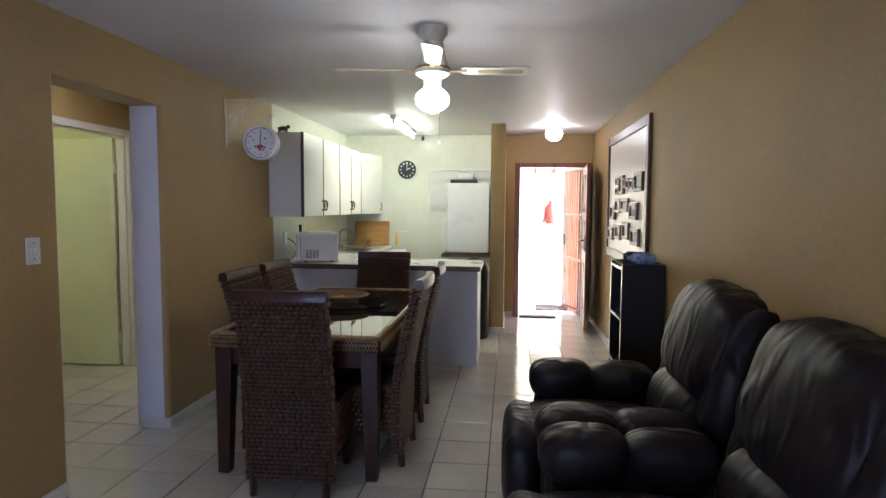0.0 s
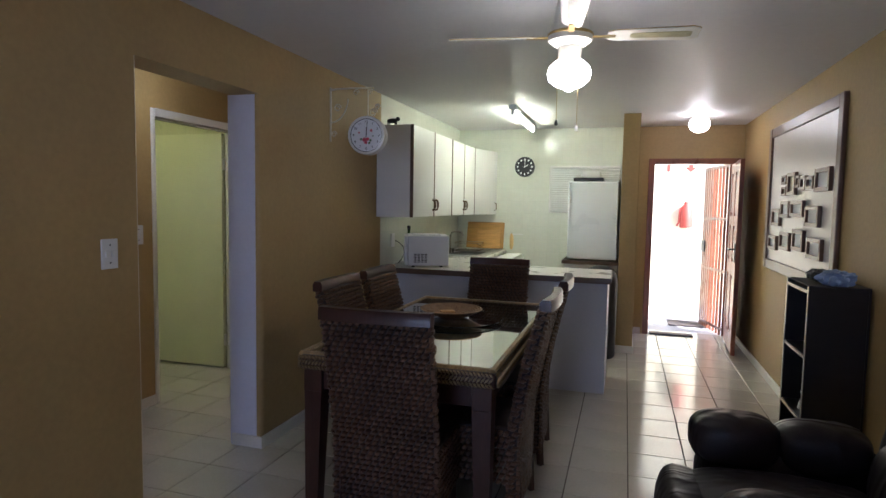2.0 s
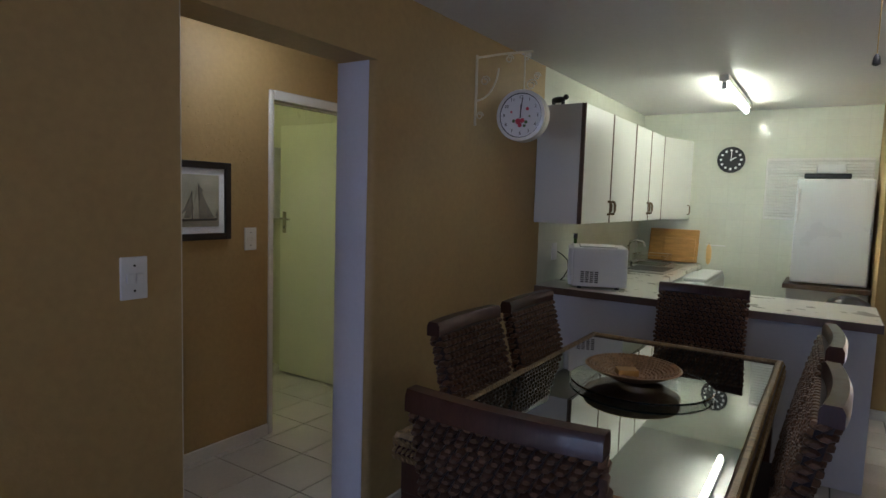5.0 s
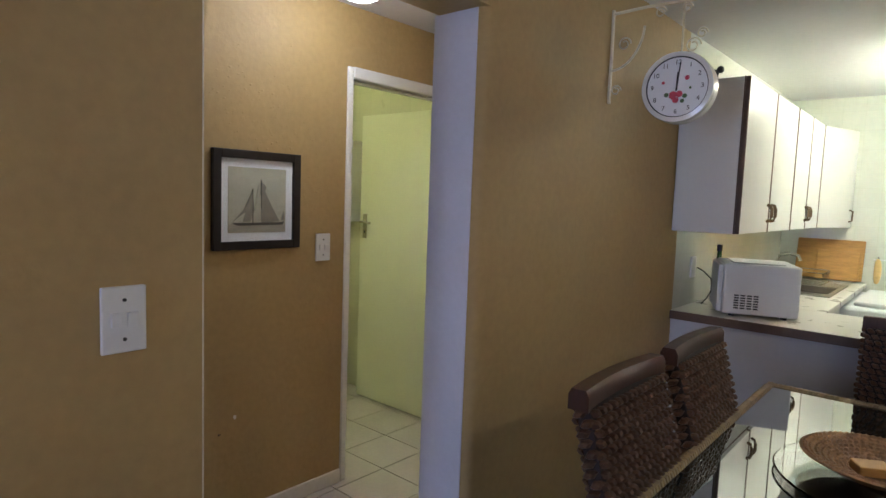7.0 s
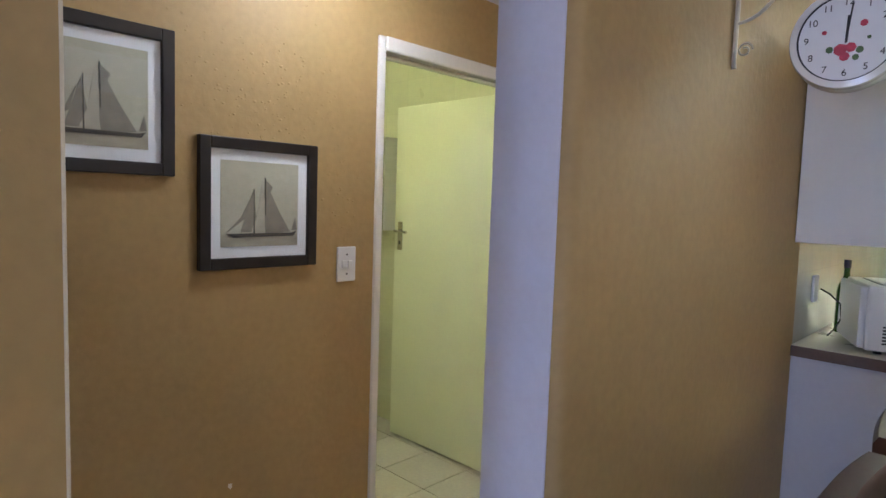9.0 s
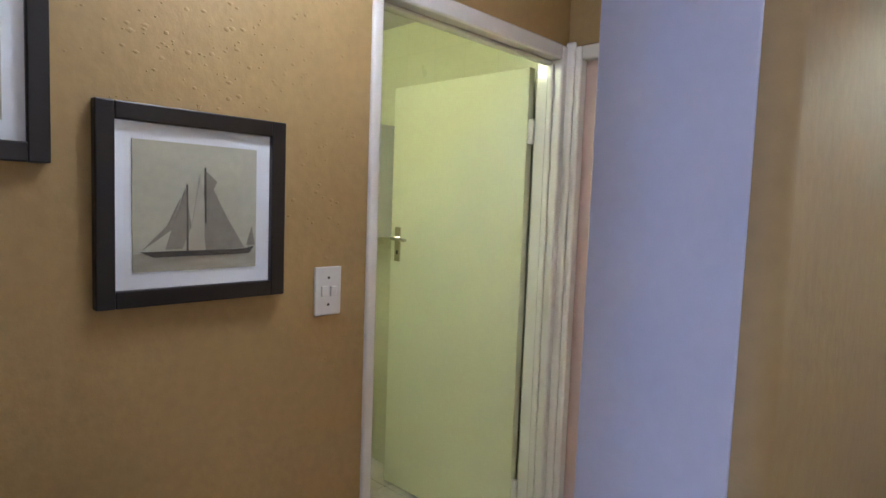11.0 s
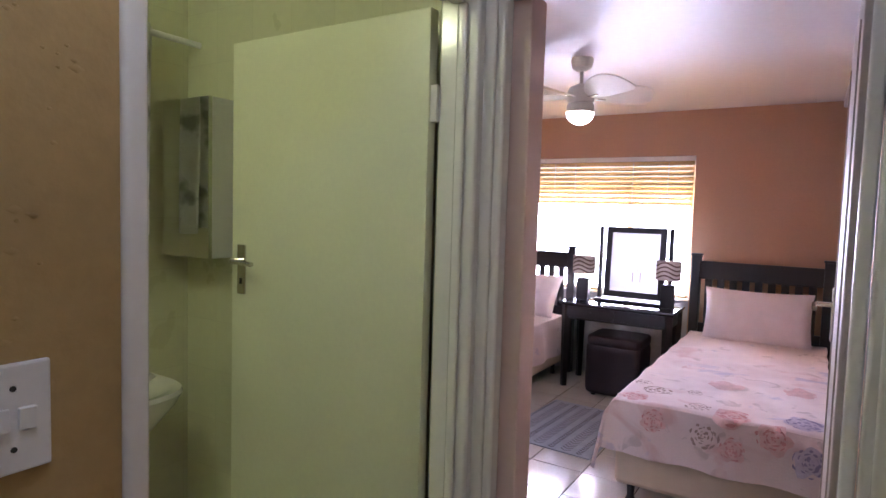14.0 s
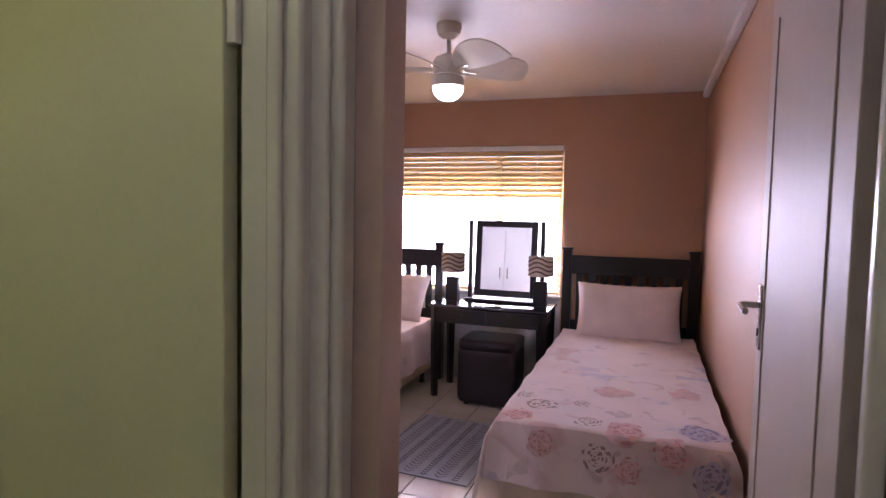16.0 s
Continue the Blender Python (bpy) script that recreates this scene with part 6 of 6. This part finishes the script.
def pillow(x, y, z, sx, sz, rx, rz, label):
    m = Matrix.Translation((x, y, z)) @ Matrix.Rotation(radians(rz), 4, "Z") @ Matrix.Rotation(radians(rx), 4, "X")
    bm = bmesh.new()
    n = 30
    for side in (1, -1):
        g_ = []
        for i in range(n + 1):
            row = []
            for j in range(n + 1):
                u, v = -1 + 2 * i / n, -1 + 2 * j / n
                th = (1 - abs(u) ** 2.6) * (1 - abs(v) ** 2.6)
                px, py = u * sx / 2 * (1 - 0.05 * (1 - v * v)), v * sz / 2 * (1 - 0.07 * (1 - u * u))
                h = side * (0.095 * max(0, th) ** 0.5 + th * (0.022 * noise.noise(Vector((px * 7, py * 7, side))) + 0.009 * noise.noise(Vector((px * 22, py * 14, side + 3)))))
                row.append(bm.verts.new(m @ Vector((px, h, py))))
            g_.append(row)
        for r0, r1 in zip(g_, g_[1:]):
            for j in range(n):
                bm.faces.new((r0[j], r0[j + 1], r1[j + 1], r1[j]))
    bmesh.ops.remove_doubles(bm, verts=bm.verts, dist=1e-4)
    bmesh.ops.recalc_face_normals(bm, faces=bm.faces)
    tagged(part("pillow", bm, PILLOWC), label, "pillow", group="bed pillows")


pillow(-2.96, 8.54, 0.715, 0.74, 0.44, -22, 2, "pale pink cotton pillow propped on the headboard")
pillow(-4.85, 8.52, 0.72, 0.66, 0.42, -30, -6, "white cotton pillow propped on the far headboard")

wr = thing("wardrobe", "white two-door wardrobe reflected in the dressing mirror", "wardrobe", Matrix.Translation((-4.60, 5.36, 0)))
part("body", bm_box(-0.6, -0.285, 0, 0.6, 0.27, 2.15, 0.004), LAMINATE, wr)
for s in (-1, 1):
    dr_ = part("door", bm_box(-0.598 if s < 0 else 0.003, 0.271, 0.06, -0.003 if s < 0 else 0.598, 0.29, 1.595, 0.003), LAMINATE, wr)
    part("handle", bm_tube([(s * 0.05, 0.29, 0.95), (s * 0.05, 0.315, 0.96), (s * 0.05, 0.315, 1.08), (s * 0.05, 0.29, 1.09)], 0.006), CHROME, dr_)
    dr_ = part("top_door", bm_box(-0.598 if s < 0 else 0.003, 0.271, 1.605, -0.003 if s < 0 else 0.598, 0.29, 2.14, 0.003), LAMINATE, wr)
    part("handle", bm_tube([(s * 0.05, 0.29, 1.64), (s * 0.09, 0.31, 1.64), (s * 0.15, 0.29, 1.64)], 0.006), CHROME, dr_)

dt = thing("dressing_table", "black-brown dressing table with turned-down legs and drawers", "dressing table", Matrix.Translation((-3.96, 8.49, 0)))
part("tabletop", bm_box(-0.46, -0.24, 0.70, 0.46, 0.24, 0.725, 0.004), POLISHED_BLACK, dt, "polished black-brown top")
part("apron", bm_box(-0.42, -0.205, 0.58, 0.42, 0.21, 0.699, 0.003), BLACK_WOOD, dt)
for s in (-1, 1):
    dd = part("drawer", bm_box(-0.40 if s < 0 else 0.005, -0.214, 0.60, -0.005 if s < 0 else 0.40, -0.2055, 0.69, 0.002), BLACK_WOOD, dt)
    part("knob", bm_lathe([(0, 0), (0.008, 0), (0.012, 0.014), (0, 0.018)], 10, Matrix.Translation((s * 0.2, -0.214, 0.645)) @ Matrix.Rotation(math.pi / 2, 4, "X")), BLACK_WOOD, dd)
    for t in (-0.19, 0.195):
        part("leg", bm_cyl((s * 0.41, t, 0), (s * 0.41, t, 0.70), 0.028, 0.040, 4), BLACK_WOOD, dt)
mr = thing("dressing_mirror", "tilting mirror in black-brown frame on the dressing table", "mirror", pose(-3.90, 8.62, 0.7255, 0, 0, 0))
part("base", bm_box(-0.31, -0.09, 0, 0.31, 0.09, 0.02, 0.003), BLACK_WOOD, mr)
for s in (-1, 1):
    part("upright", bm_box(s * 0.29 - 0.017, -0.02, 0.02, s * 0.29 + 0.017, 0.02, 0.64, 0.003), BLACK_WOOD, mr)
TM = Matrix.Translation((0, 0, 0.34)) @ Matrix.Rotation(radians(-3.6), 4, "X")
part("mirror_glass", moved(bm_box(-0.205, -0.008, -0.255, 0.205, 0.002, 0.255), TM), MIRROR, mr, "silvered mirror glass")
for a in ((-0.25, -0.30, -0.20, 0.30), (0.20, -0.30, 0.25, 0.30), (-0.20, -0.30, 0.20, -0.25), (-0.20, 0.25, 0.20, 0.30)):
    part("mirror_frame", moved(bm_box(a[0], -0.016, a[1], a[2], 0.012, a[3], 0.004), TM), BLACK_WOOD, mr)


def table_lamp(x, y):
    tl_ = thing("table_lamp", "small table lamp with dark square base and wavy striped shade", "table lamp", Matrix.Translation((x, y, 0.7255)), group="dressing table lamps")
    part("base", bm_box(-0.05, -0.04, 0, 0.05, 0.04, 0.19, 0.006), BLACK_WOOD, tl_)
    part("stem", bm_cyl((0, 0, 0.19), (0, 0, 0.25), 0.010), CHROME, tl_)
    sh = part("shade", bm_lathe([(0.095, 0.23), (0.095, 0.38), (0.092, 0.38), (0.092, 0.23), (0.095, 0.23)], 32), SHADE, tl_, "cream cloth shade with brown waves")
    for k in range(4):
        bm = bmesh.new()
        prev = None
        for i in range(49):
            a = 2 * math.pi * i / 48
            z = 0.255 + k * 0.034 + 0.016 * math.sin(3 * a + 0.4)
            pr_ = [bm.verts.new((0.0965 * math.cos(a), 0.0965 * math.sin(a), zz)) for zz in (z - 0.006, z + 0.006)]
            if prev:
                bm.faces.new((prev[0], pr_[0], pr_[1], prev[1]))
            prev = pr_
        part("stripe", bm, SHADE_DARK, sh)


table_lamp(-4.30, 8.50)
table_lamp(-3.60, 8.50)
ot = thing("ottoman", "dark faux leather cube ottoman under the dressing table", "ottoman", Matrix.Translation((-3.93, 8.36, 0)))
part("body", bm_cushion(0, 0, 0.226, 0.44, 0.42, 0.43, 9, nu=48, nv=24, wrinkle=0.012, seed=4), OTTO, ot)
part("lid", bm_cushion(0, 0, 0.45, 0.443, 0.423, 0.085, 7, nu=48, nv=16, wrinkle=0.02, seed=6), OTTO, ot, "padded lid with soft edges")
for sx in (-0.15, 0.15):
    for sy in (-0.15, 0.15):
        part("foot", bm_cyl((sx, sy, 0), (sx, sy, 0.013), 0.02, n=10), DARK, ot)

RG = pose(-3.97, 7.385, 0.0, 0, 0, -3.6)
rg = thing("rug", "flat grey-blue woven rug with dark chevron stripes", "rug", RG)
RGW, RGL = 0.64, 0.92
part("cloth", bm_box(-RGW / 2, -RGL / 2, 0.001, RGW / 2, RGL / 2, 0.009, 0.002), RUGC, rg)
for x, wide, step, mt in ((-0.315, 0.018, 0.028, RUGD), (-0.13, 0.018, 0.028, RUGD), (0.055, 0.018, 0.028, RUGD), (0.24, 0.018, 0.028, RUGD), (-0.222, 0.034, 0.034, RUGL), (-0.038, 0.034, 0.034, RUGL), (0.148, 0.034, 0.034, RUGL)):
    bm = bmesh.new()
    for i in range(int((RGL - 0.05) / step)):
        y = -RGL / 2 + 0.02 + i * step
        for q in (-1, 1):
            if abs(x + q * wide) > RGW / 2 - 0.002:
                continue
            vs = [bm.verts.new((x + q * a, y + b, 0.0098)) for a, b in ((0.001, 0), (wide, wide * 0.75), (wide, wide * 0.75 + step * 0.45), (0.001, step * 0.45))]
            bm.faces.new(vs if q > 0 else vs[::-1])
    tagged(part("chevron_stripe", bm, mt, rg), kind="stuff")

# ---- floor tiles, last ----
TS, GAP = 0.315, 0.006
tm = bm_box(-(TS - GAP) / 2, -(TS - GAP) / 2, -0.008, (TS - GAP) / 2, (TS - GAP) / 2, 0.0)
me = bpy.data.meshes.new("floor_tile")
top_e = [e for e in tm.edges if all(v.co.z > -0.001 for v in e.verts)]
bmesh.ops.bevel(tm, geom=top_e, offset=0.0018, segments=1, affect="EDGES")
tm.to_mesh(me)
me.materials.append(TILE)
floor_ob = bpy.data.objects["floor"]
rest = bmesh.new()


def inside(x, y):
    if XL < x < XR + 0.05 and YB < y < YE + 0.1:
        return True
    if XH - 0.05 < x <= XL and 1.2 < y < 5.05:
        return True
    if -4.8 < x <= XH - 0.05 and 2.9 < y < 5.0:
        return True
    return BX0 < x < XC and 5.0 <= y < BY1


count = 0
for i in range(-19, 6):
    for j in range(-20, 20):
        x, y = -0.195 + (i + 0.5) * TS, 3.261 + (j + 0.5) * TS
        if not inside(x, y):
            continue
        near = (-0.95 < x < XR and 2.6 < y < 7.8) or (-3.5 < x < -1.6 and 2.4 < y < 5.0) or (-4.3 < x < -3.0 and 4.9 < y < 8.2)
        if near and count < 290:
            t_ = new("tile", me)
            t_.parent = floor_ob
            t_.location = (x, y, 0)
            t_.rotation_euler = (random.uniform(-0.0012, 0.0012), random.uniform(-0.0012, 0.0012), 0)
            count += 1
        else:
            h = (TS - GAP) / 2
            bm_box(x - h, y - h, -0.008, x + h, y + h, 0.0, bm=rest)
tagged(part("tile_field", rest, TILE, floor_ob, smooth=False), kind="stuff")
